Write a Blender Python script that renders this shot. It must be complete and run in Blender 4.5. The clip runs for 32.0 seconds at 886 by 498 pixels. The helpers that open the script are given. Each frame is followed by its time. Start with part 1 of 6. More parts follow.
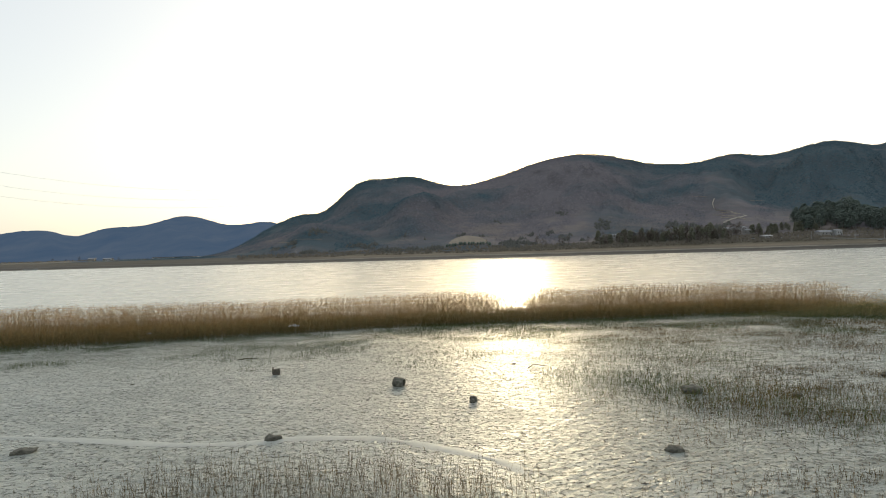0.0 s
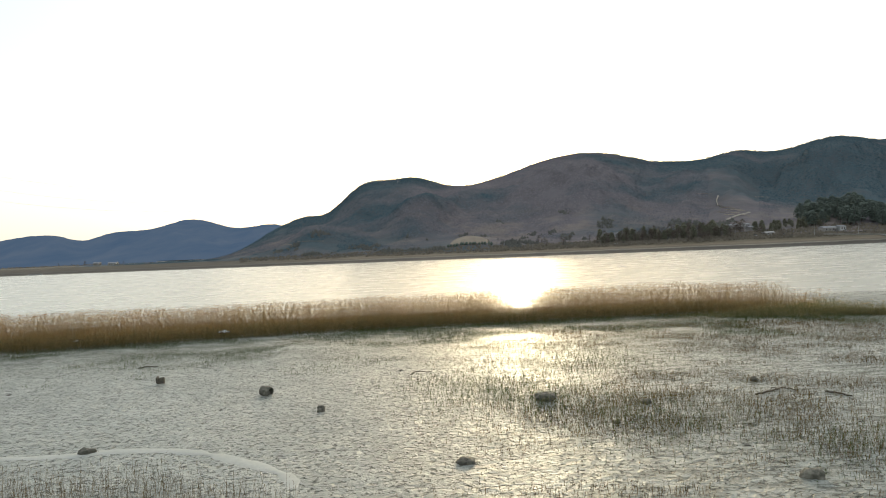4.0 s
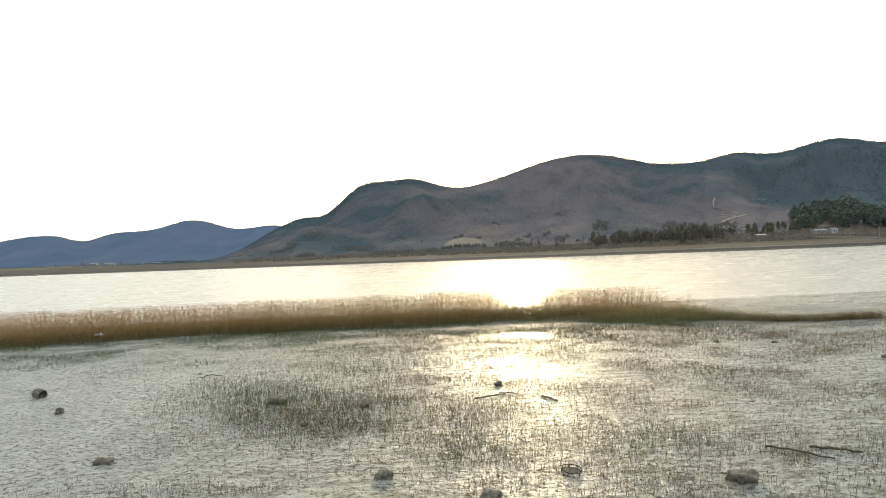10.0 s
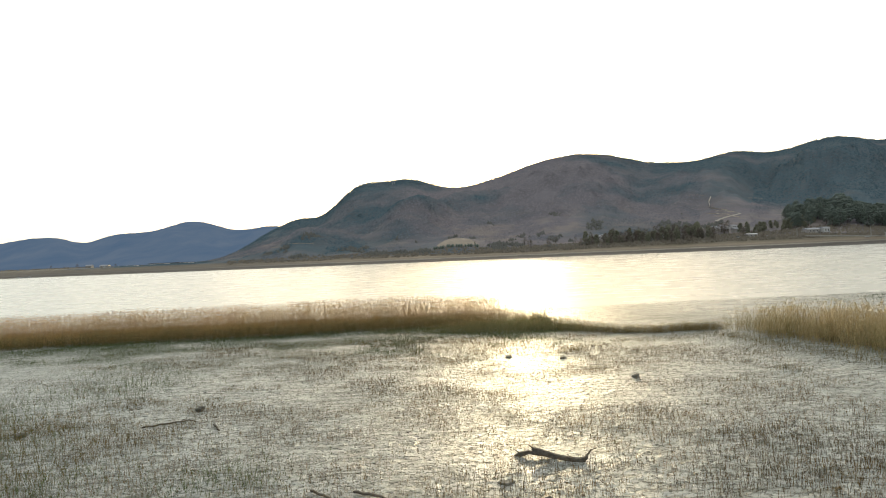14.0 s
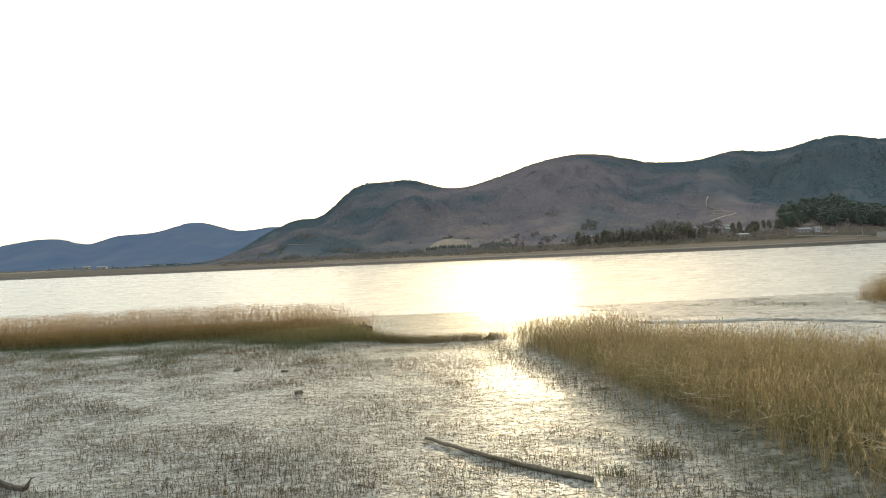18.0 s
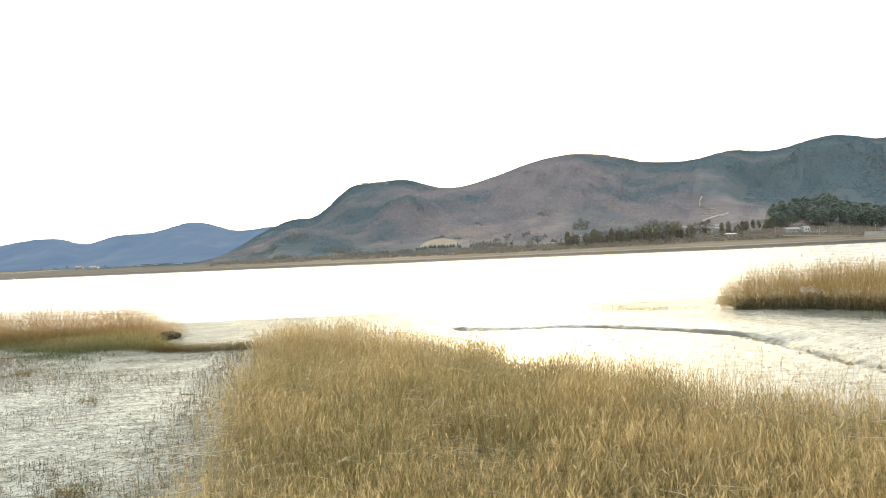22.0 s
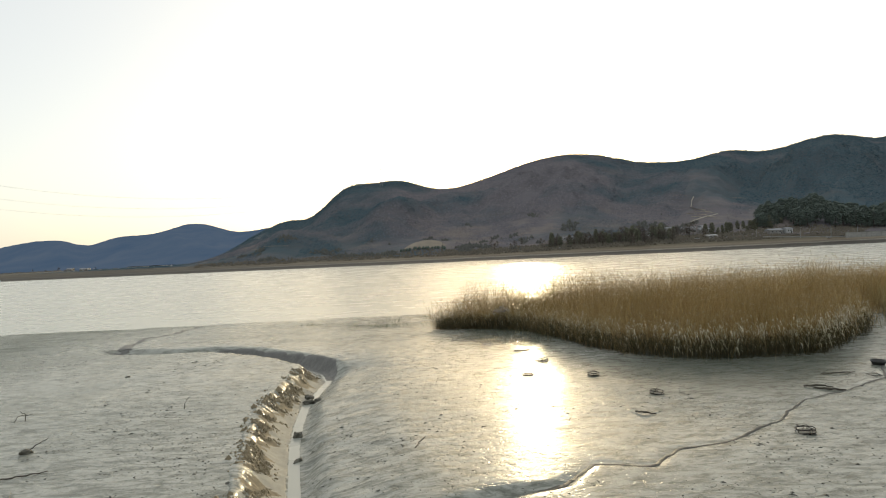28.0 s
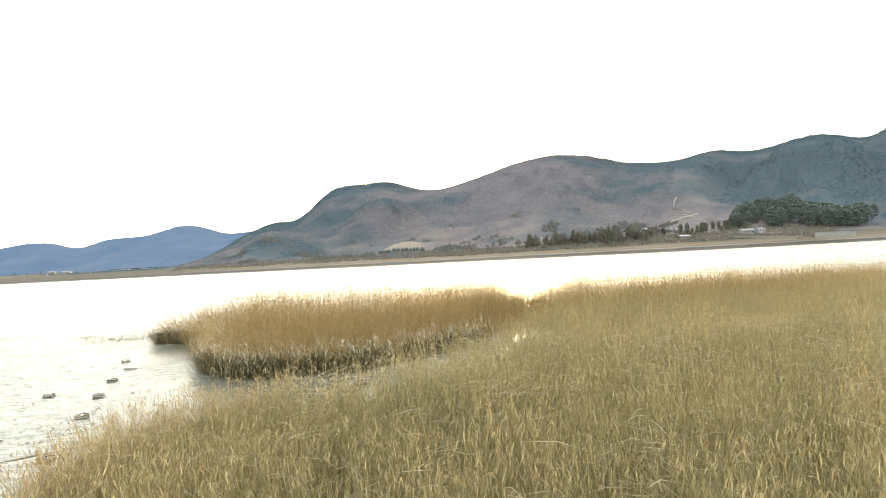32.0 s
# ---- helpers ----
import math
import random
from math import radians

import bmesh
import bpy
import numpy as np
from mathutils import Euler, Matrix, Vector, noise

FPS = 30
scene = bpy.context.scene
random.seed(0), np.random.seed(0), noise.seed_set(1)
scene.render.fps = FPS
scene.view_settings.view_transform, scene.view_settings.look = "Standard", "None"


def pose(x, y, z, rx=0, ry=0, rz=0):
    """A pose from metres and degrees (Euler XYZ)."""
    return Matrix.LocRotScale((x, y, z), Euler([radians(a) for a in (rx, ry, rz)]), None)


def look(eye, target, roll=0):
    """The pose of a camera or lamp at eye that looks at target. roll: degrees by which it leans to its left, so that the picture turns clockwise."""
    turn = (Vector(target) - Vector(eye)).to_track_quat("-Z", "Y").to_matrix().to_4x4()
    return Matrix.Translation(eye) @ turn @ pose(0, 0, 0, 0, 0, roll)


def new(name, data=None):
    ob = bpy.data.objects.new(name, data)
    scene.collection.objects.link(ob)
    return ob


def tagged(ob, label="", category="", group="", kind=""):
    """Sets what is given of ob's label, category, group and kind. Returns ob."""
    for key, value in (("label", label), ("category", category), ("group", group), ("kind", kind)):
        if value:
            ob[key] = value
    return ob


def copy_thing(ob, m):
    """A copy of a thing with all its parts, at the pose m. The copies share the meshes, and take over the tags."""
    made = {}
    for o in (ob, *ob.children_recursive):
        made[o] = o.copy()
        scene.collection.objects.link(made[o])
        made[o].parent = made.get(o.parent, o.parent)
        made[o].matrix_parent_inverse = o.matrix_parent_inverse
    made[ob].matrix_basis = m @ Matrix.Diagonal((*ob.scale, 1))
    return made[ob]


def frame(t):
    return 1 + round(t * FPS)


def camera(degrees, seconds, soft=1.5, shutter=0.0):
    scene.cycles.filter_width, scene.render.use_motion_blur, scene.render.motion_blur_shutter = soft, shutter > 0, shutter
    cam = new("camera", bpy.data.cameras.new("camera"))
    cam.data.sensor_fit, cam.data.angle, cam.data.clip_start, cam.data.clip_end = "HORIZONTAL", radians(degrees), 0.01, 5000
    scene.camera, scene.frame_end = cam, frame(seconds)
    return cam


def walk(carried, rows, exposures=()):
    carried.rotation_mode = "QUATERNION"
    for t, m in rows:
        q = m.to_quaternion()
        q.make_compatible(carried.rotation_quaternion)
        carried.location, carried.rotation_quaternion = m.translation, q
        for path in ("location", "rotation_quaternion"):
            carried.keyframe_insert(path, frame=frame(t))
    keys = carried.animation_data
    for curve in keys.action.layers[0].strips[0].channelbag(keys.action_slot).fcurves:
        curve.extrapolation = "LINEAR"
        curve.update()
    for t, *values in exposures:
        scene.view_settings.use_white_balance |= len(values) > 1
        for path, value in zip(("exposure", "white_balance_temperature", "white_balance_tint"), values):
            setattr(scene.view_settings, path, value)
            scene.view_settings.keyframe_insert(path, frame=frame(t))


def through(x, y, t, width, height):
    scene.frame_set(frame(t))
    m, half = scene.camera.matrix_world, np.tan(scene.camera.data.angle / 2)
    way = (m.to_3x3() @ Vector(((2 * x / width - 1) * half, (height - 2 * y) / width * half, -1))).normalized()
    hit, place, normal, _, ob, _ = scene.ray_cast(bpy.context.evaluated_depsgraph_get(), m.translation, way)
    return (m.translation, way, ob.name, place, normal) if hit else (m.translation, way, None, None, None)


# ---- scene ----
cam = camera(78.0, 32.0, 1.05)
PATH = [
    (0, (0.042, 0.505, 5.112), (0.18, 2.501, 5.127), -1.7),
    (0.5, (0.763, 0.618, 5.119), (0.9, 2.613, 5.133), -1.8),
    (1, (1.507, 0.699, 5.141), (1.642, 2.695, 5.155), -1.9),
    (1.5, (2.213, 0.738, 5.171), (2.346, 2.733, 5.185), -2.0),
    (2, (2.933, 0.723, 5.192), (3.062, 2.718, 5.205), -2.0),
    (2.5, (3.593, 0.687, 5.191), (3.719, 2.683, 5.204), -2.1),
    (3, (4.232, 0.621, 5.19), (4.355, 2.617, 5.203), -2.2),
    (3.5, (4.857, 0.5, 5.181), (4.976, 2.496, 5.196), -2.3),
    (5.5, (7.33, -0.179, 5.15), (7.441, 1.818, 5.168), -2.3),
    (6, (7.998, -0.317, 5.149), (8.109, 1.68, 5.167), -2.2),
    (6.5, (8.689, -0.443, 5.119), (8.798, 1.554, 5.138), -2.2),
    (7, (9.428, -0.538, 5.098), (9.536, 1.459, 5.117), -2.2),
    (7.5, (10.191, -0.697, 5.08), (10.301, 1.3, 5.1), -2.2),
    (8, (11.004, -0.822, 5.062), (11.114, 1.175, 5.083), -2.2),
    (8.5, (11.874, -0.916, 5.041), (11.983, 1.081, 5.063), -2.2),
    (9, (12.809, -0.942, 5.026), (12.917, 1.055, 5.048), -2.2),
    (9.5, (13.799, -0.99, 5.058), (13.908, 1.007, 5.079), -2.2),
    (10, (14.845, -1.002, 5.085), (14.956, 0.995, 5.107), -2.2),
    (10.5, (15.969, -0.934, 5.098), (16.078, 1.063, 5.12), -2.2),
    (11, (17.178, -0.89, 5.113), (17.288, 1.107, 5.136), -2.2),
    (11.5, (18.458, -0.91, 5.171), (18.567, 1.087, 5.195), -2.3),
    (12, (19.848, -0.81, 5.206), (19.958, 1.187, 5.23), -2.4),
    (12.5, (21.334, -0.644, 5.239), (21.443, 1.353, 5.263), -2.4),
    (13, (22.833, -0.498, 5.266), (22.942, 1.499, 5.288), -2.4),
    (13.5, (24.408, -0.408, 5.255), (24.515, 1.589, 5.277), -2.4),
    (15.5, (30.863, -0.931, 5.405), (30.967, 1.066, 5.429), -2.6),
    (16, (32.63, -0.94, 5.376), (32.734, 1.057, 5.4), -2.6),
    (16.5, (34.438, -0.969, 5.344), (34.54, 1.029, 5.368), -2.6),
    (17, (36.239, -1.045, 5.321), (36.341, 0.953, 5.345), -2.7),
    (17.5, (37.98, -0.973, 5.29), (38.078, 1.025, 5.314), -2.6),
    (18, (39.649, -0.783, 5.228), (39.741, 1.215, 5.252), -2.6),
    (18.5, (41.263, -0.489, 5.13), (41.354, 1.508, 5.153), -2.6),
    (19, (42.886, -0.23, 5.079), (42.976, 1.768, 5.105), -2.7),
    (19.5, (44.518, 0.015, 5.061), (44.609, 2.013, 5.085), -2.7),
    (20, (46.202, 0.13, 5.038), (46.293, 2.128, 5.062), -2.7),
    (20.5, (47.942, 0.248, 5.01), (48.033, 2.246, 5.033), -2.7),
    (21, (49.67, 0.41, 4.938), (49.761, 2.408, 4.962), -2.7),
    (21.5, (51.437, 0.504, 4.873), (51.529, 2.501, 4.896), -2.6),
    (22, (53.201, 0.507, 4.856), (53.291, 2.505, 4.879), -2.6),
    (22.5, (54.894, 0.516, 4.951), (54.984, 2.514, 4.977), -2.8),
    (23, (56.656, 0.624, 5.009), (56.744, 2.622, 5.035), -2.8),
    (23.5, (58.408, 0.706, 4.94), (58.495, 2.704, 4.966), -2.8),
    (24, (60.222, 0.789, 4.939), (60.31, 2.787, 4.965), -2.7),
    (24.5, (62.1, 0.932, 4.921), (62.191, 2.93, 4.946), -2.8),
    (25, (63.986, 1.021, 4.912), (64.08, 3.019, 4.937), -2.8),
    (25.5, (65.853, 0.939, 4.904), (65.948, 2.937, 4.928), -2.8),
    (27.5, (73.537, 0.798, 4.963), (73.617, 2.796, 4.989), -2.7),
    (28, (75.602, 1.065, 5.012), (75.681, 3.063, 5.038), -2.7),
    (28.5, (77.592, 1.28, 5.042), (77.672, 3.278, 5.068), -2.7),
    (29, (79.825, 1.432, 5.059), (79.913, 3.43, 5.083), -2.7),
    (29.5, (82.207, 1.377, 5.118), (82.303, 3.374, 5.141), -2.7),
    (30, (84.747, 1.115, 5.16), (84.845, 3.112, 5.185), -2.7),
    (30.5, (87.324, 0.757, 5.162), (87.424, 2.755, 5.188), -2.8),
    (31, (90.097, 0.347, 5.116), (90.195, 2.344, 5.142), -2.8),
    (31.5, (92.926, -0.119, 5.101), (93.025, 1.878, 5.128), -2.9),
    (32, (95.732, -0.661, 5.068), (95.828, 1.337, 5.095), -3.0),
]
EXPOSURE = [(0, 0.25, 6400, 7), (3, 0.38, 6400, 7), (6, 0.72, 6550, 7), (9, 0.84, 6600, 7), (16, 0.77, 6700, 7), (19, 0.87, 6750, 7), (21, 1.36, 6900, 7), (22, 1.7, 6950, 7), (23.2, 1.7, 7000, 7), (24, 1.3, 7000, 7), (25, 0.92, 7000, 7), (27.5, 0.3, 6650, 7), (28.7, 0.28, 6600, 7), (30, 0.72, 6750, 7), (31, 1.2, 6800, 7), (32, 1.85, 6850, 7)]
walk(cam, [(t, look(eye, target, roll)) for t, eye, target, roll in PATH], EXPOSURE)

# ---- light: a low sun over the hills, clear bright sky ----
SUN_AZ, SUN_EL = 11.2, 11.4
world = bpy.data.worlds.new("evening_sky")
scene.world = world
world.use_nodes = True
wt = world.node_tree
sky = wt.nodes.new("ShaderNodeTexSky")
sky.sky_type, sky.sun_disc = "NISHITA", False
sky.sun_elevation, sky.sun_rotation = radians(SUN_EL), radians(SUN_AZ)
sky.air_density, sky.dust_density, sky.ozone_density, sky.altitude = 1.0, 3.2, 1.0, 0
wt.links.new(sky.outputs[0], wt.nodes["Background"].inputs[0])
wt.nodes["Background"].inputs[1].default_value = 0.078
haze = wt.nodes.new("ShaderNodeBackground")  # thin even haze over the whole sky
haze.inputs[0].default_value, haze.inputs[1].default_value = (1.0, 0.985, 0.95, 1), 0.47
both = wt.nodes.new("ShaderNodeAddShader")
wt.links.new(wt.nodes["Background"].outputs[0], both.inputs[0])
wt.links.new(haze.outputs[0], both.inputs[1])
wt.links.new(both.outputs[0], wt.nodes["World Output"].inputs[0])
sun = new("sun", bpy.data.lights.new("sun", "SUN"))
sun.data.energy, sun.data.angle, sun.data.color = 0.95, radians(1.2), (1.0, 0.82, 0.52)
S = Vector((math.sin(radians(SUN_AZ)) * math.cos(radians(SUN_EL)), math.cos(radians(SUN_AZ)) * math.cos(radians(SUN_EL)), math.sin(radians(SUN_EL))))
sun.matrix_world = look(S * 100, (0, 0, 0))

# ---- small tools ----
def vnoise(x, y, seed=0):
    """Smooth value noise in -1..1 on arrays."""
    x, y = np.broadcast_arrays(np.asarray(x, float), np.asarray(y, float))
    xi, yi = np.floor(x).astype(np.int64), np.floor(y).astype(np.int64)
    u, v = x - xi, y - yi
    u, v = u * u * (3 - 2 * u), v * v * (3 - 2 * v)

    def corner(a, b):
        n = (a * 374761393 + b * 668265263 + seed * 974634777) & 0x7FFFFFFF
        n = ((n ^ (n >> 13)) * 1274126177) & 0x7FFFFFFF
        return ((n ^ (n >> 16)) & 0xFFFF) / 32767.5 - 1

    return (corner(xi, yi) * (1 - u) + corner(xi + 1, yi) * u) * (1 - v) + (corner(xi, yi + 1) * (1 - u) + corner(xi + 1, yi + 1) * u) * v


def fbm(x, y, octaves=4, seed=0):
    total, amp = 0.0, 0.5
    for o in range(octaves):
        total, amp = total + amp * vnoise(np.asarray(x) * 2**o, np.asarray(y) * 2**o, seed + o), amp * 0.5
    return total


def smooth(a, b, x):
    t = np.clip((np.asarray(x, float) - a) / (b - a), 0, 1)
    return t * t * (3 - 2 * t)


def np_mesh(name, verts, faces, mats, index=None, shade=False):
    """A mesh from arrays of places and triangles or quads."""
    me = bpy.data.meshes.new(name)
    verts, faces = np.asarray(verts, np.float32), np.asarray(faces, np.int32)
    k = faces.shape[1]
    me.vertices.add(len(verts))
    me.vertices.foreach_set("co", verts.ravel())
    me.loops.add(faces.size)
    me.loops.foreach_set("vertex_index", faces.ravel())
    me.polygons.add(len(faces))
    me.polygons.foreach_set("loop_start", np.arange(len(faces), dtype=np.int32) * k)
    for m in mats:
        me.materials.append(m)
    if index is not None:
        me.polygons.foreach_set("material_index", np.asarray(index, np.int32))
    me.polygons.foreach_set("use_smooth", np.full(len(faces), shade))
    me.update(calc_edges=True)
    me.validate()
    return me


def part(name, bm, material=None, parent=None, label="", shade=False):
    """Links a bmesh or a mesh as one object under a thing or part."""
    if isinstance(bm, bmesh.types.BMesh):
        me = bpy.data.meshes.new(name)
        bm.to_mesh(me)
        bm.free()
        me.materials.append(material)
        if shade:
            me.polygons.foreach_set("use_smooth", np.full(len(me.polygons), True))
    else:
        me = bm
    ob = new(name, me)
    if parent is not None:
        ob.parent = parent
    if label:
        ob["label"] = label
    return ob


def tube_np(points, radii, sides=6, caps=True):
    """Rings along a line: places and quads."""
    P = np.asarray(points, float)
    R = np.broadcast_to(np.asarray(radii, float), (len(P),))
    T = np.gradient(P, axis=0)
    T /= np.linalg.norm(T, axis=1)[:, None] + 1e-9
    up = np.where(np.abs(T[:, 2:3]) > 0.9, np.array([[1.0, 0, 0]]), np.array([[0, 0, 1.0]]))
    A = np.cross(T, up)
    A /= np.linalg.norm(A, axis=1)[:, None]
    B = np.cross(A, T)
    ang = np.arange(sides) * 2 * np.pi / sides
    V = P[:, None] + R[:, None, None] * (np.cos(ang)[None, :, None] * A[:, None] + np.sin(ang)[None, :, None] * B[:, None])
    n = len(P)
    F = [(i * sides + j, i * sides + (j + 1) % sides, (i + 1) * sides + (j + 1) % sides, (i + 1) * sides + j) for i in range(n - 1) for j in range(sides)]
    V = V.reshape(-1, 3)
    if caps:
        V = np.vstack([V, P[0], P[-1]])
        a, b = n * sides, n * sides + 1
        F += [(a, (j + 1) % sides, j, a) for j in range(sides)] + [(b, (n - 1) * sides + j, (n - 1) * sides + (j + 1) % sides, b) for j in range(sides)]
    return V, F


def tube(bm, points, radii, sides=6):
    V, F = tube_np(points, radii, sides)
    vs = [bm.verts.new(v) for v in V]
    for f in F:
        ids = list(dict.fromkeys(f))
        try:
            bm.faces.new([vs[i] for i in ids])
        except ValueError:
            pass
    return bm


def block(bm, x0, y0, z0, x1, y1, z1, bevel=0.0):
    m = bmesh.ops.create_cube(bm, size=1.0)
    for v in m["verts"]:
        v.co = Vector(((x0 + x1) / 2 + v.co.x * (x1 - x0), (y0 + y1) / 2 + v.co.y * (y1 - y0), (z0 + z1) / 2 + v.co.z * (z1 - z0)))
    if bevel:
        bmesh.ops.bevel(bm, geom=list({e for v in m["verts"] for e in v.link_edges}), offset=bevel, segments=1, affect="EDGES")
    return bm


def inside(px, py, poly):
    """Which points lie inside a polygon."""
    hit = np.zeros(np.shape(px), bool)
    for (x0, y0), (x1, y1) in zip(poly, poly[1:] + poly[:1]):
        cross = ((y0 > py) != (y1 > py)) & (px < (x1 - x0) * (py - y0) / (y1 - y0 + 1e-12) + x0)
        hit ^= cross
    return hit


def line_distance(px, py, line):
    """Signed distance from a polyline (left of it negative) and the way along it, 0 to 1."""
    best, side, along = np.full(np.shape(px), 1e9), np.ones(np.shape(px)), np.zeros(np.shape(px))
    n = len(line) - 1
    for i, ((x0, y0), (x1, y1)) in enumerate(zip(line, line[1:])):
        dx, dy = x1 - x0, y1 - y0
        t = np.clip(((px - x0) * dx + (py - y0) * dy) / (dx * dx + dy * dy), 0, 1)
        ex, ey = px - x0 - t * dx, py - y0 - t * dy
        d = np.hypot(ex, ey)
        near = d < best
        best = np.where(near, d, best)
        side = np.where(near, np.sign(dy * ex - dx * ey + 1e-12), side)
        along = np.where(near, (i + t) / n, along)
    return best * side, along


def edge_distance(px, py, poly):
    return np.abs(line_distance(px, py, poly + poly[:1])[0])


# ---- materials ----
def material(name):
    m = bpy.data.materials.new(name)
    m.use_nodes = True
    return m, m.node_tree, m.node_tree.nodes["Principled BSDF"]


def coords(nt, scale=(1, 1, 1)):
    g = nt.nodes.new("ShaderNodeNewGeometry")
    mp = nt.nodes.new("ShaderNodeMapping")
    mp.inputs["Scale"].default_value = scale
    nt.links.new(g.outputs["Position"], mp.inputs["Vector"])
    return mp.outputs[0]


def noise_node(nt, vec, scale, detail=4, rough=0.6, distortion=0.0):
    n = nt.nodes.new("ShaderNodeTexNoise")
    n.inputs["Scale"].default_value, n.inputs["Detail"].default_value, n.inputs["Roughness"].default_value = scale, detail, rough
    n.inputs["Distortion"].default_value = distortion
    nt.links.new(vec, n.inputs["Vector"])
    return n.outputs[0]


def ramp(nt, fac, stops):
    r = nt.nodes.new("ShaderNodeValToRGB")
    e = r.color_ramp.elements
    while len(e) < len(stops):
        e.new(0.5)
    for el, (p, c) in zip(e, stops):
        el.position, el.color = p, (*c, 1) if len(c) == 3 else c
    nt.links.new(fac, r.inputs[0])
    return r.outputs[0]


def gray(nt, fac, lo, hi, a=0.0, b=1.0):
    m = nt.nodes.new("ShaderNodeMapRange")
    for k, v in (("From Min", a), ("From Max", b), ("To Min", lo), ("To Max", hi)):
        m.inputs[k].default_value = v
    nt.links.new(fac, m.inputs["Value"])
    return m.outputs[0]


def mixc(nt, fac, a, b, mode="MIX"):
    m = nt.nodes.new("ShaderNodeMix")
    m.data_type, m.blend_type = "RGBA", mode
    for sock, v in ((m.inputs[0], fac), (m.inputs[6], a), (m.inputs[7], b)):
        if isinstance(v, (tuple, float, int)):
            sock.default_value = v if not isinstance(v, tuple) else (*v, 1)
        else:
            nt.links.new(v, sock)
    return m.outputs[2]


def bump(nt, height, strength, distance, below=None):
    b = nt.nodes.new("ShaderNodeBump")
    b.inputs["Strength"].default_value, b.inputs["Distance"].default_value = strength, distance
    nt.links.new(height, b.inputs["Height"])
    if below is not None:
        nt.links.new(below, b.inputs["Normal"])
    return b.outputs[0]


def times(nt, a, b):
    n = nt.nodes.new("ShaderNodeMath")
    n.operation = "MULTIPLY"
    nt.links.new(a, n.inputs[0])
    nt.links.new(b, n.inputs[1])
    return n.outputs[0]


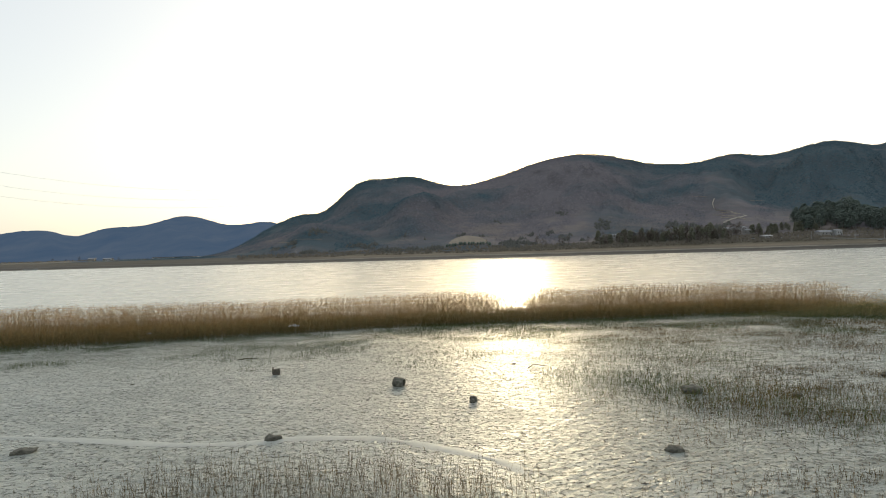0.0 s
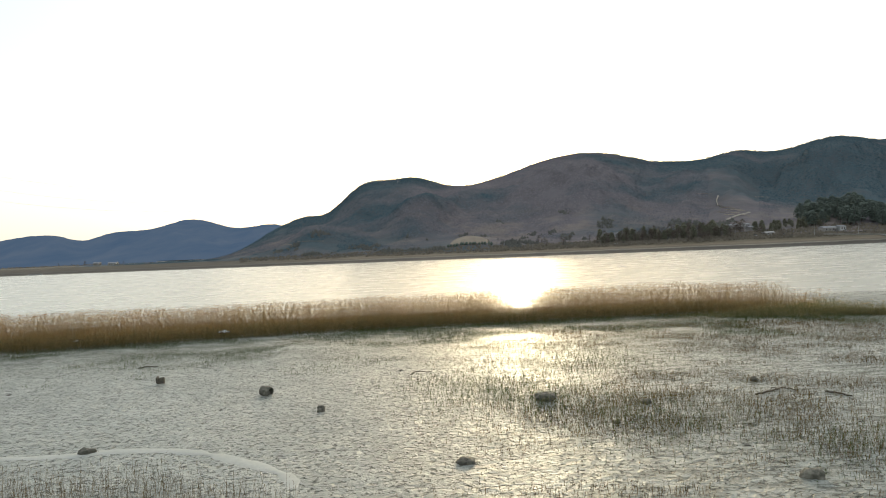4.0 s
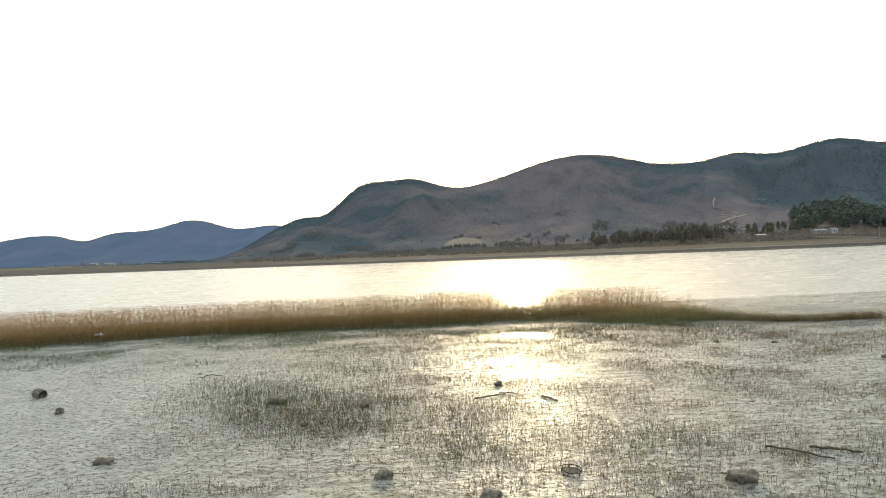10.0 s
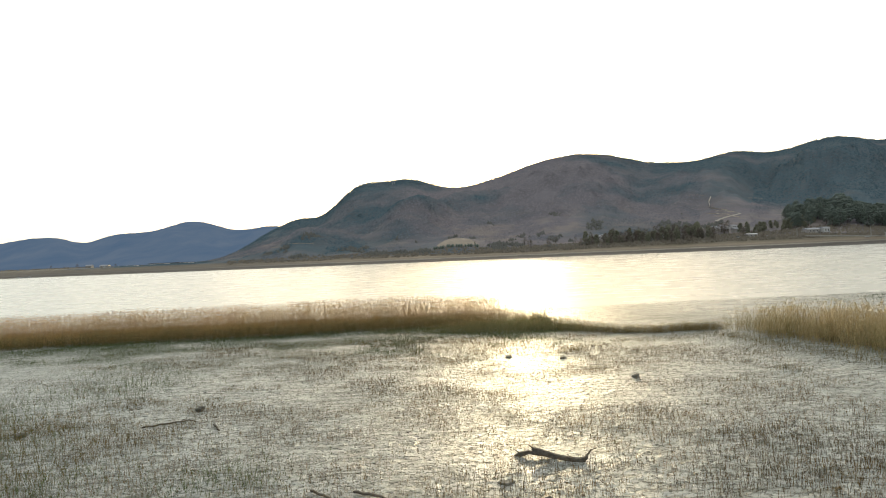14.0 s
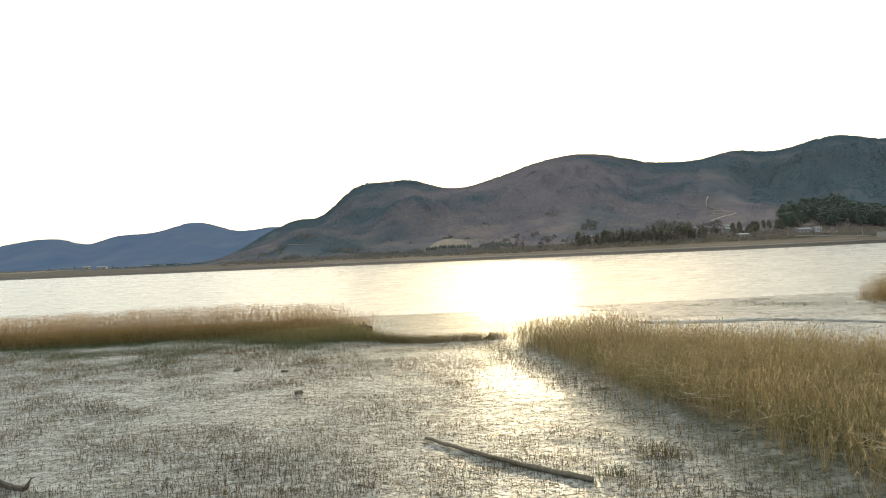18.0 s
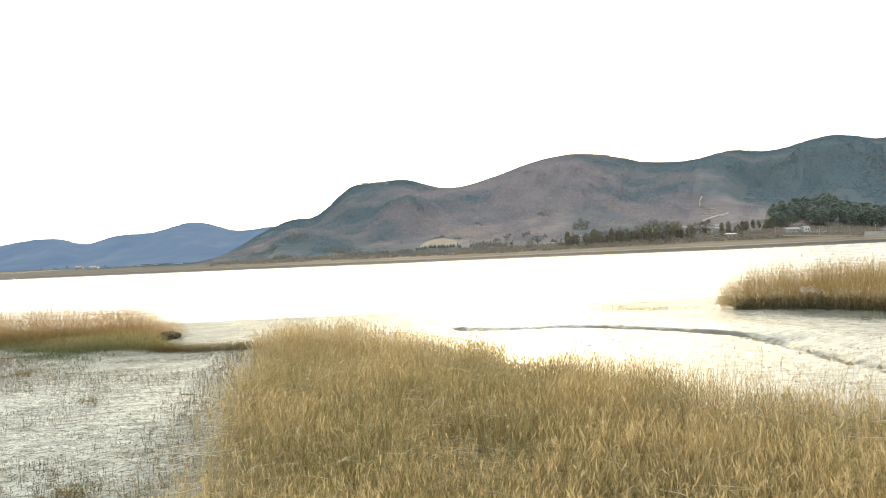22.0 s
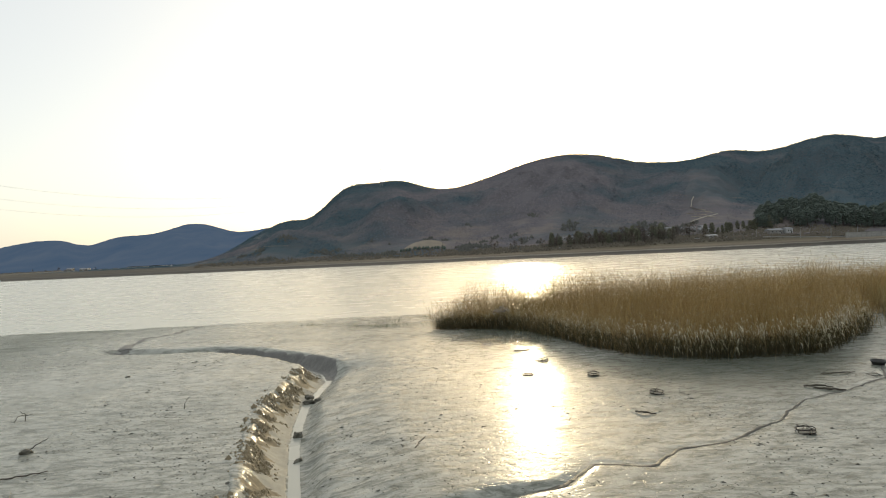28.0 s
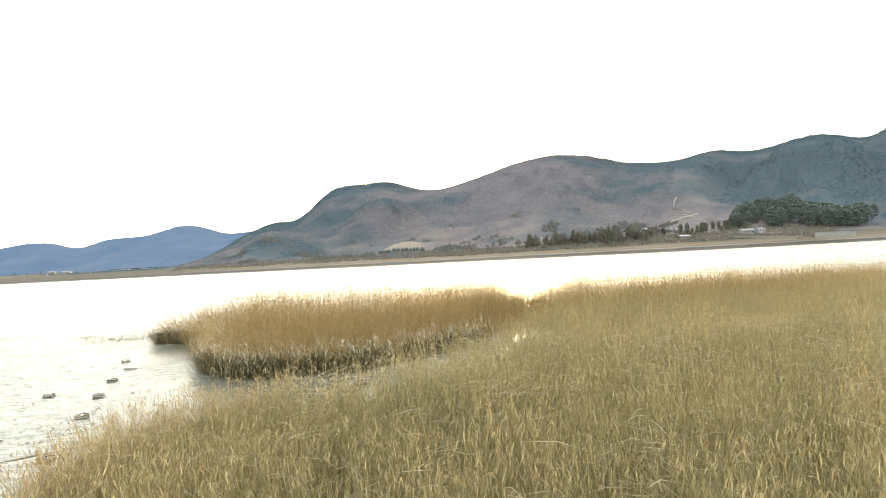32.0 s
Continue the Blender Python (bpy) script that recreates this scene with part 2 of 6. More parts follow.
def mud_material():
    m, nt, bs = material("wet_mud")
    p = coords(nt)
    east = nt.nodes.new("ShaderNodeSeparateXYZ")
    nt.links.new(p, east.inputs[0])
    coarse = gray(nt, east.outputs[0], 1.0, 0.11, 45, 58)  # dented flat in the west, smooth silt by the channel
    big = noise_node(nt, p, 0.16, 3)
    mid = noise_node(nt, p, 1.1, 4)
    fine = noise_node(nt, p, 9.0, 5, 0.65)
    rip = noise_node(nt, coords(nt, (0.8, 1.0, 1.0)), 3.4, 4, 0.6, 0.6)
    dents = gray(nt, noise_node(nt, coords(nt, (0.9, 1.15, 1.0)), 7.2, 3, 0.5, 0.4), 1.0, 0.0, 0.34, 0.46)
    col = ramp(nt, mid, [(0.3, (0.285, 0.310, 0.285)), (0.55, (0.365, 0.390, 0.358)), (0.75, (0.44, 0.462, 0.425))])
    col = mixc(nt, gray(nt, coarse, 0.65, 0.0), col, (0.395, 0.387, 0.335))
    col = mixc(nt, gray(nt, big, 0.0, 0.3, 0.45, 0.65), col, (0.235, 0.25, 0.222))
    belt_shade = times(nt, gray(nt, east.outputs[1], 0.0, 1.0, 25, 35), gray(nt, noise_node(nt, coords(nt, (0.6, 1.2, 1)), 0.5, 5, 0.65), 0.0, 0.85, 0.31, 0.56))
    col = mixc(nt, times(nt, belt_shade, gray(nt, coarse, 0.0, 1.0, 0.3, 1.0)), col, (0.085, 0.105, 0.07))  # reed belt's long shadow painted into the mud colour, dark green
    # Reed bed's shadow along its western edge, painted as dark green mud
    foot = times(nt, gray(nt, east.outputs[0], 0.0, 1.0, 44.5, 48), gray(nt, noise_node(nt, p, 0.8, 5, 0.65), 0.0, 0.8, 0.30, 0.52))
    foot = times(nt, foot, times(nt, gray(nt, east.outputs[1], 0.0, 1.0, 3, 7), gray(nt, east.outputs[1], 1.0, 0.0, 32, 38)))
    col = mixc(nt, times(nt, foot, gray(nt, east.outputs[0], 1.0, 0.0, 50, 56)), col, (0.075, 0.088, 0.055))
    streak = gray(nt, noise_node(nt, coords(nt, (0.55, 1.5, 1)), 2.3, 6, 0.7, 0.5), 0.0, 0.78, 0.44, 0.60)
    col = mixc(nt, times(nt, streak, gray(nt, east.outputs[0], 0.1, 1.0, 0, 14)), col, (0.085, 0.092, 0.07))
    # Pale streaks painted in for the sheen of wet films
    pale = times(nt, gray(nt, noise_node(nt, coords(nt, (0.5, 1.6, 1)), 3.1, 5, 0.65, 0.4), 0.0, 0.35, 0.52, 0.64), gray(nt, east.outputs[0], 0.15, 1.0, 0, 14))
    col = mixc(nt, times(nt, pale, coarse), col, (0.47, 0.49, 0.445))
    # Shade in the dents painted near-black into the colour where the bump sinks
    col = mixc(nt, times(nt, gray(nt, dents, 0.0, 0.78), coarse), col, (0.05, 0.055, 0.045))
    col = mixc(nt, gray(nt, fine, 0.0, 0.24, 0.4, 0.75), col, (0.18, 0.19, 0.165))
    wet_mirror = None
    for centre, radii in (((88.2, 22.6, 0), (6.5, 4.0)), ((80.6, 34.6, 0), (3.4, 5.6))):  # hollows under a film of water beside the reed island, the reeds' reflection painted dark
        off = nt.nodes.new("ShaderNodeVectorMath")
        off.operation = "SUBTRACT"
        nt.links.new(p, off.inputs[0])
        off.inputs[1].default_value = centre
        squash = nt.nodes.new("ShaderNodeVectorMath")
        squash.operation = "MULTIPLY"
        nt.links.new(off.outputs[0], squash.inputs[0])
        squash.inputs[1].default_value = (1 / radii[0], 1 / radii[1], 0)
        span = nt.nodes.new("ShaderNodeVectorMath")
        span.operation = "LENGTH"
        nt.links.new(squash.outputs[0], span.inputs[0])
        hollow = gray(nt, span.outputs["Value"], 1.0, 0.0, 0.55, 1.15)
        if wet_mirror is None:
            wet_mirror = hollow
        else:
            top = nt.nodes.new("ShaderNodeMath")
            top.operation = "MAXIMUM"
            nt.links.new(wet_mirror, top.inputs[0])
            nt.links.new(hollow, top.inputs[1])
            wet_mirror = top.outputs[0]
    col = mixc(nt, gray(nt, wet_mirror, 0.0, 0.8), col, (0.12, 0.135, 0.11))
    nt.links.new(col, bs.inputs["Base Color"])
    rough = times(nt, gray(nt, big, 0.8, 1.2, 0.35, 0.65), gray(nt, fine, 0.36, 0.52, 0.3, 0.7))
    film = gray(nt, noise_node(nt, coords(nt, (0.6, 1.3, 1)), 1.5, 6, 0.7), 1.0, 0.66, 0.50, 0.58)  # patches under a film of water
    nt.links.new(times(nt, times(nt, rough, film), times(nt, gray(nt, coarse, 0.55, 1.0), gray(nt, wet_mirror, 1.0, 0.5))), bs.inputs["Roughness"])
    lift = nt.nodes.new("ShaderNodeMath")
    nt.links.new(gray(nt, coarse, 0.09, 0.20), lift.inputs[0])
    nt.links.new(gray(nt, wet_mirror, 0.0, 0.2), lift.inputs[1])
    nt.links.new(lift.outputs[0], bs.inputs["Specular IOR Level"])
    n0 = bump(nt, times(nt, gray(nt, dents, 1.0, 0.0), coarse), 1.0, 0.05)
    n1 = bump(nt, times(nt, rip, coarse), 1.0, 0.13, n0)
    n2 = bump(nt, times(nt, fine, coarse), 0.7, 0.026, n1)
    nt.links.new(n2, bs.inputs["Normal"])
    return m


def water_material():
    m, nt, bs = material("river_water")
    p = coords(nt, (0.5, 1.2, 1))
    r1 = noise_node(nt, p, 1.6, 3, 0.55)
    r2 = noise_node(nt, p, 0.22, 2)
    bs.inputs["Base Color"].default_value = (0.40, 0.41, 0.365, 1)
    bs.inputs["IOR"].default_value = 1.33
    nt.links.new(gray(nt, r2, 0.26, 0.28, 0.4, 0.6), bs.inputs["Roughness"])
    nt.links.new(bump(nt, r1, 0.09, 0.010), bs.inputs["Normal"])
    return m


def straw_material(name, dark, mid, pale, through=0.35):
    m, nt, bs = material(name)
    g = nt.nodes.new("ShaderNodeNewGeometry")
    p = coords(nt)
    patchy = noise_node(nt, p, 0.35, 3)
    col = ramp(nt, g.outputs["Random Per Island"], [(0.0, dark), (0.45, mid), (1.0, pale)])
    col = mixc(nt, gray(nt, patchy, 0.0, 0.5, 0.4, 0.7), col, (mid[0] * 0.72, mid[1] * 0.78, mid[2] * 0.7))
    nt.links.new(col, bs.inputs["Base Color"])
    bs.inputs["Roughness"].default_value = 0.6
    bs.inputs["Specular IOR Level"].default_value = 0.3
    t = nt.nodes.new("ShaderNodeBsdfTranslucent")
    nt.links.new(col, t.inputs[0])
    mix = nt.nodes.new("ShaderNodeMixShader")
    mix.inputs[0].default_value = through
    nt.links.new(bs.outputs[0], mix.inputs[1])
    nt.links.new(t.outputs[0], mix.inputs[2])
    nt.links.new(mix.outputs[0], nt.nodes["Material Output"].inputs[0])
    return m


def rough_material(name, stops, scale, rough=0.85, bump_scale=None, bump_d=0.02, strength=0.6, stretch=(1, 1, 1), metal=0.0):
    m, nt, bs = material(name)
    p = coords(nt, stretch)
    n = noise_node(nt, p, scale, 5, 0.6)
    n2 = noise_node(nt, p, scale * 0.17, 3)
    col = mixc(nt, gray(nt, n2, 0.0, 0.6, 0.4, 0.7), ramp(nt, n, stops), stops[0][1])
    nt.links.new(col, bs.inputs["Base Color"])
    nt.links.new(gray(nt, n, rough - 0.1, min(1.0, rough + 0.1)), bs.inputs["Roughness"])
    bs.inputs["Metallic"].default_value = metal
    nt.links.new(bump(nt, noise_node(nt, p, bump_scale or scale * 2, 4), strength, bump_d), bs.inputs["Normal"])
    return m


def evergreen(nt, vec, stands):
    """Share of evergreen stands: patchy, and thicker on the eastern hill."""
    sep = nt.nodes.new("ShaderNodeSeparateXYZ")
    nt.links.new(vec, sep.inputs[0])
    add = nt.nodes.new("ShaderNodeMath")
    nt.links.new(ramp(nt, gray(nt, sep.outputs[0], 0.0, 1.0, -400, 1000), [(0.0, (0.2,) * 3), (0.24, (0.18,) * 3), (0.40, (0.02,) * 3), (0.62, (0.0,) * 3), (0.84, (0.32,) * 3)]), add.inputs[0])
    nt.links.new(stands, add.inputs[1])
    return gray(nt, add.outputs[0], 0.0, 1.0, 0.52, 0.72)


def winter_wood(nt, p, fine):
    """Purple-brown bare wood and blue-green evergreen stands, haze painted into both tints, and tan clearings low on
    the slopes.
    """
    big = noise_node(nt, p, 0.0045, 4)
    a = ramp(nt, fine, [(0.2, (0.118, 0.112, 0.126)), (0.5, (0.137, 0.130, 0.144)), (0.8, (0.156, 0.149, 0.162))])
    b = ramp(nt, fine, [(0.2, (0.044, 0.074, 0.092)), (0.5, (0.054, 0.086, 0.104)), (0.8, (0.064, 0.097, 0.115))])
    low = nt.nodes.new("ShaderNodeMath")
    low.operation = "MULTIPLY"
    sep = nt.nodes.new("ShaderNodeSeparateXYZ")
    nt.links.new(p, sep.inputs[0])
    nt.links.new(gray(nt, sep.outputs[2], 1.0, 0.0, 25, 95), low.inputs[0])
    nt.links.new(gray(nt, noise_node(nt, coords(nt, (0.55, 0.55, 1.3)), 0.022, 6, 0.72), 0.0, 0.62, 0.47, 0.60), low.inputs[1])
    a = mixc(nt, low.outputs[0], a, (0.25, 0.212, 0.18))
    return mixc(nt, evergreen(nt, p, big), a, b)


def floor_share(nt):
    """Share of a darker patchy tone on the floor of the woods."""
    return gray(nt, noise_node(nt, coords(nt), 0.014, 7, 0.72), 0.0, 0.45, 0.35, 0.65)


def hill_material():
    m, nt, bs = material("winter_woodland")
    p = coords(nt)
    fine = noise_node(nt, p, 0.06, 6, 0.75)
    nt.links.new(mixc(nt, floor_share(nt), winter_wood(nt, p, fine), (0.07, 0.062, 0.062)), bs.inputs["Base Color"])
    bs.inputs["Roughness"].default_value = 0.95
    bs.inputs["Specular IOR Level"].default_value = 0.1
    nt.links.new(bump(nt, fine, 0.3, 3.0), bs.inputs["Normal"])
    return m


def far_material():
    """Far range: dark woods; the faint blue glow of kilometres of evening air is painted into the emission."""
    m, nt, bs = material("far_range")
    n = noise_node(nt, coords(nt, (1, 0.6, 0.8)), 0.004, 6, 0.62)
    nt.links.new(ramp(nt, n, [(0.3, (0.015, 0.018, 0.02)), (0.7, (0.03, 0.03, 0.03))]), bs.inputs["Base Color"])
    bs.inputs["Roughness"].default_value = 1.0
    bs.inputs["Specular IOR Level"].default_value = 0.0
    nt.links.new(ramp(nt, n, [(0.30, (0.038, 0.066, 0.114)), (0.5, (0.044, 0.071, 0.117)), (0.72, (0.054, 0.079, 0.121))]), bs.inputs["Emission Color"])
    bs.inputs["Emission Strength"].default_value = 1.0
    return m


def bank_material():
    m, nt, bs = material("bank_soil")
    p = coords(nt)
    g = nt.nodes.new("ShaderNodeSeparateXYZ")
    nt.links.new(p, g.inputs[0])
    n = noise_node(nt, p, 0.05, 5, 0.7)
    lift = nt.nodes.new("ShaderNodeMath")
    lift.operation = "MULTIPLY_ADD"
    nt.links.new(n, lift.inputs[0])
    lift.inputs[1].default_value = 1.6
    nt.links.new(g.outputs[2], lift.inputs[2])
    strata = ramp(nt, gray(nt, lift.outputs[0], 0, 1, -1.0, 9.0), [(0.0, (0.035, 0.033, 0.028)), (0.33, (0.05, 0.046, 0.038)), (0.37, (0.24, 0.22, 0.18)), (0.45, (0.12, 0.10, 0.07)), (0.58, (0.19, 0.15, 0.10)), (0.7, (0.12, 0.10, 0.06)), (1.0, (0.08, 0.075, 0.045))])
    strata = mixc(nt, gray(nt, g.outputs[0], 0.65, 0.0, -240, -40), strata, (0.05, 0.047, 0.036))  # darker towards the western end of the bank
    fine = noise_node(nt, p, 0.4, 5, 0.7)
    nt.links.new(mixc(nt, gray(nt, fine, 0.0, 0.7, 0.4, 0.75), strata, (0.085, 0.07, 0.05)), bs.inputs["Base Color"])
    bs.inputs["Roughness"].default_value = 0.9
    return m


def wood_material():
    """Crowns of the winter woods: grey-brown, with evergreen stands, in the same haze-tinted colours."""
    m, nt, bs = material("wood_crowns")
    g = nt.nodes.new("ShaderNodeNewGeometry")
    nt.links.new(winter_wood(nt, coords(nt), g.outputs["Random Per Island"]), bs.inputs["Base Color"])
    bs.inputs["Roughness"].default_value = 0.95
    bs.inputs["Specular IOR Level"].default_value = 0.1
    return m


WOOD = wood_material()
MUD, WATER, HILL, FAR, BANK = mud_material(), water_material(), hill_material(), far_material(), bank_material()
STRAW = straw_material("reed_straw", (0.24, 0.170, 0.080), (0.385, 0.30, 0.150), (0.54, 0.45, 0.26), 0.45)
PLUME = straw_material("reed_plume", (0.32, 0.25, 0.14), (0.46, 0.38, 0.25), (0.64, 0.56, 0.40), 0.45)
STRAW_RUST = straw_material("reed_rust", (0.27, 0.18, 0.078), (0.48, 0.33, 0.145), (0.64, 0.465, 0.23), 0.5)
PLUME_RUST = straw_material("plume_rust", (0.21, 0.115, 0.05), (0.36, 0.205, 0.09), (0.48, 0.30, 0.15), 0.45)
# Dark tone of this sedge stands in for shade at the reeds' foot
SHADE_SEDGE = straw_material("shade_sedge", (0.06, 0.052, 0.028), (0.105, 0.09, 0.046), (0.19, 0.158, 0.082), 0.3)
GREEN = straw_material("green_sedge", (0.055, 0.075, 0.028), (0.105, 0.14, 0.054), (0.175, 0.205, 0.084), 0.5)
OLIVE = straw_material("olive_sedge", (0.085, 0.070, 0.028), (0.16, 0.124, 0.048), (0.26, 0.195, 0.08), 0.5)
STRAW_BROWN = straw_material("reed_brown", (0.27, 0.198, 0.095), (0.46, 0.362, 0.192), (0.57, 0.472, 0.285), 0.5)
STRAW_GOLD = straw_material("reed_gold", (0.22, 0.148, 0.064), (0.41, 0.296, 0.138), (0.60, 0.475, 0.26), 0.5)
STRAW_DULL = straw_material("reed_dull", (0.20, 0.166, 0.080), (0.365, 0.310, 0.165), (0.55, 0.485, 0.29), 0.48)
UNDER = straw_material("green_straw", (0.13, 0.128, 0.052), (0.235, 0.218, 0.098), (0.37, 0.33, 0.17), 0.45)
PALE = straw_material("pale_blades", (0.34, 0.29, 0.18), (0.55, 0.49, 0.35), (0.78, 0.72, 0.57), 0.4)
STUB = straw_material("stubble_stalk", (0.05, 0.036, 0.015), (0.125, 0.084, 0.031), (0.31, 0.19, 0.064), 0.55)
DRY_GRASS = straw_material("dry_grass", (0.07, 0.055, 0.03), (0.15, 0.118, 0.066), (0.29, 0.235, 0.14), 0.4)
STUB_BROWN = straw_material("dead_sedge", (0.04, 0.031, 0.016), (0.09, 0.066, 0.031), (0.19, 0.13, 0.057), 0.4)
ROCK = rough_material("muddy_rock", [(0.35, (0.05, 0.048, 0.036)), (0.5, (0.12, 0.115, 0.09)), (0.68, (0.24, 0.23, 0.19))], 7, 0.75, 16, 0.035)
POLE = rough_material("bleached_pole", [(0.3, (0.085, 0.078, 0.056)), (0.7, (0.19, 0.17, 0.125))], 14, 0.75, 30, 0.008)
DRIFT = rough_material("driftwood", [(0.3, (0.04, 0.036, 0.028)), (0.7, (0.13, 0.112, 0.083))], 14, 0.75, 30, 0.008, 0.6, (1, 1, 1))
RUST = rough_material("rusty_iron", [(0.3, (0.010, 0.009, 0.008)), (0.7, (0.03, 0.024, 0.02))], 40, 0.6, 60, 0.002, 0.5, (1, 1, 1), 0.5)
BARK = rough_material("tree_bark", [(0.3, (0.045, 0.037, 0.03)), (0.7, (0.10, 0.082, 0.065))], 3, 0.9, 8, 0.03)
# Far pine green lightened for haze in its base colour
PINE = rough_material("pine_needles", [(0.3, (0.072, 0.096, 0.084)), (0.7, (0.118, 0.146, 0.120))], 0.2, 0.9, 4, 0.1)
BRUSH = rough_material("brushwood", [(0.3, (0.07, 0.062, 0.046)), (0.7, (0.135, 0.115, 0.085))], 0.1, 0.95, 4, 0.1)
THICKET = rough_material("thicket", [(0.3, (0.055, 0.058, 0.052)), (0.7, (0.095, 0.095, 0.084))], 0.05, 0.95, 4, 0.1)
TWIG = rough_material("bare_twigs", [(0.3, (0.09, 0.077, 0.064)), (0.7, (0.16, 0.134, 0.108))], 0.12, 0.9, 4, 0.1)
BAMBOO = rough_material("bamboo_leaves", [(0.3, (0.095, 0.098, 0.068)), (0.7, (0.16, 0.16, 0.108))], 1.2, 0.85, 4, 0.1)
CONCRETE = rough_material("pale_concrete", [(0.3, (0.20, 0.195, 0.185)), (0.7, (0.32, 0.31, 0.29))], 0.8, 0.8, 5, 0.02)
WHITE = rough_material("white_sheet", [(0.3, (0.30, 0.31, 0.32)), (0.7, (0.45, 0.45, 0.45))], 0.6, 0.5, 4, 0.01)
ROOF = rough_material("grey_roof", [(0.3, (0.16, 0.17, 0.19)), (0.7, (0.27, 0.28, 0.30))], 1.0, 0.6, 5, 0.02)
DARK = rough_material("dark_shed", [(0.3, (0.03, 0.03, 0.03)), (0.7, (0.07, 0.065, 0.06))], 1.0, 0.7, 5, 0.02)
EARTH = rough_material("dry_earth", [(0.3, (0.22, 0.19, 0.155)), (0.7, (0.38, 0.335, 0.28))], 0.15, 0.9, 0.6, 0.1)
CLOD = rough_material("dark_clod", [(0.3, (0.035, 0.034, 0.027)), (0.7, (0.09, 0.086, 0.07))], 12, 0.6, 30, 0.01)
FIELD = rough_material("stubble_field", [(0.3, (0.15, 0.128, 0.10)), (0.7, (0.235, 0.20, 0.155))], 0.1, 0.9, 0.5, 0.1)
LITTER = rough_material("reed_litter", [(0.3, (0.115, 0.09, 0.048)), (0.7, (0.25, 0.20, 0.112))], 5, 0.95, 14, 0.03)
TRACK = rough_material("pale_track", [(0.3, (0.24, 0.22, 0.185)), (0.7, (0.38, 0.35, 0.30))], 0.2, 0.9, 0.6, 0.1)
LITTER_DARK = rough_material("dark_stems", [(0.3, (0.03, 0.024, 0.014)), (0.7, (0.10, 0.075, 0.04))], 9, 0.9, 24, 0.03)
CRUMB = rough_material("crumbled_mud", [(0.3, (0.17, 0.14, 0.09)), (0.7, (0.34, 0.28, 0.18))], 9, 0.95, 30, 0.01)
SHADE_MUD = rough_material("shade_mud", [(0.3, (0.07, 0.07, 0.064)), (0.7, (0.16, 0.158, 0.145))], 5, 0.55, 14, 0.02, 0.6, (2.5, 1, 1))
TRAIL_MUD = rough_material("smoothed_mud", [(0.3, (0.36, 0.378, 0.345)), (0.7, (0.45, 0.466, 0.43))], 6, 0.6, 12, 0.006)
SLICK = rough_material("slick_mud", [(0.3, (0.30, 0.282, 0.228)), (0.7, (0.39, 0.366, 0.30))], 6, 0.78, 18, 0.010)
STEEL = rough_material("galvanised_steel", [(0.3, (0.28, 0.29, 0.30)), (0.7, (0.42, 0.43, 0.44))], 2.0, 0.5, 9, 0.003, 0.3, (1, 1, 1), 0.7)

# ---- the plan ----
WATER_Z = -1.2
CHANNEL = [(55.8, 37.2), (57.5, 36.2), (60, 35.4), (62.6, 35.5), (65.5, 34), (68.3, 31.6), (70.3, 29.3), (70.9, 27.4), (70.8, 25), (70.75, 22.8), (71, 20.6), (71.4, 18.2), (71.9, 16), (72.6, 13), (74.5, 5)]
CREEK = [(55.8, 37.2), (55.6, 38.6), (53.4, 44.8), (53.6, 50), (52.5, 57.2), (51.8, 63)]
CRACK = [(73.5, 10.5), (76.9, 12.4), (78.4, 12.7), (79.4, 13.7), (80.7, 13.4), (81.6, 14.3), (83.3, 14.7), (85.3, 16.0), (87.4, 17.9), (89.2, 18.6), (91.9, 20.0), (95, 23.5), (100, 29)]
BELT = [(-70, 33), (-40, 35), (-21, 37.4), (-12, 39), (-4, 40.4), (8, 41.3), (19, 41.2), (27, 40.6), (31.5, 39), (34.5, 39), (36, 40.3), (35, 43), (31, 46.5), (10, 48.5), (-10, 47), (-25, 44), (-70, 41)]
LOW = [(22, 37.2), (28, 36.2), (33, 34.2), (36.5, 33), (42, 32), (44.5, 31.8), (44.5, 33), (40, 33.4), (37.5, 35), (36, 38.5), (34, 40), (28, 38.6)]
NEAR = [(60, 4.2), (56, 5.8), (51.5, 4.4), (49.3, 6.2), (48.2, 11), (47.7, 14.5), (46.7, 17), (46.0, 20.7), (44.7, 27), (43.8, 31.3), (45.5, 33), (49.4, 30.8), (53.4, 27.4), (57.2, 22.8), (60, 18.9), (62.5, 15.2), (65.2, 11.8), (67.8, 6.6), (64.5, 5.2)]
SPIT = [(76.4, 40.2), (79.5, 38.8), (82.3, 36.4), (83.4, 33), (84.2, 29.6), (85.7, 26.2), (87.6, 24.7), (90, 24.5), (92.6, 24.7), (94.6, 26.2), (96.6, 27.8), (99.5, 30.2), (103, 34), (116, 37), (150, 40), (150, 64), (125, 60), (110, 56), (95, 53), (84, 50), (77.5, 45.5)]
SHORE = [(95, 3.6), (91, 5.4), (88.7, 6.4), (88.4, 12.4), (89.4, 14.2), (91.2, 15.9), (93.4, 17.8), (96.3, 21.4), (99, 25.2), (102, 30.5), (105, 37), (116, 41), (150, 44), (150, 5), (110, 3.2), (102, 5)]


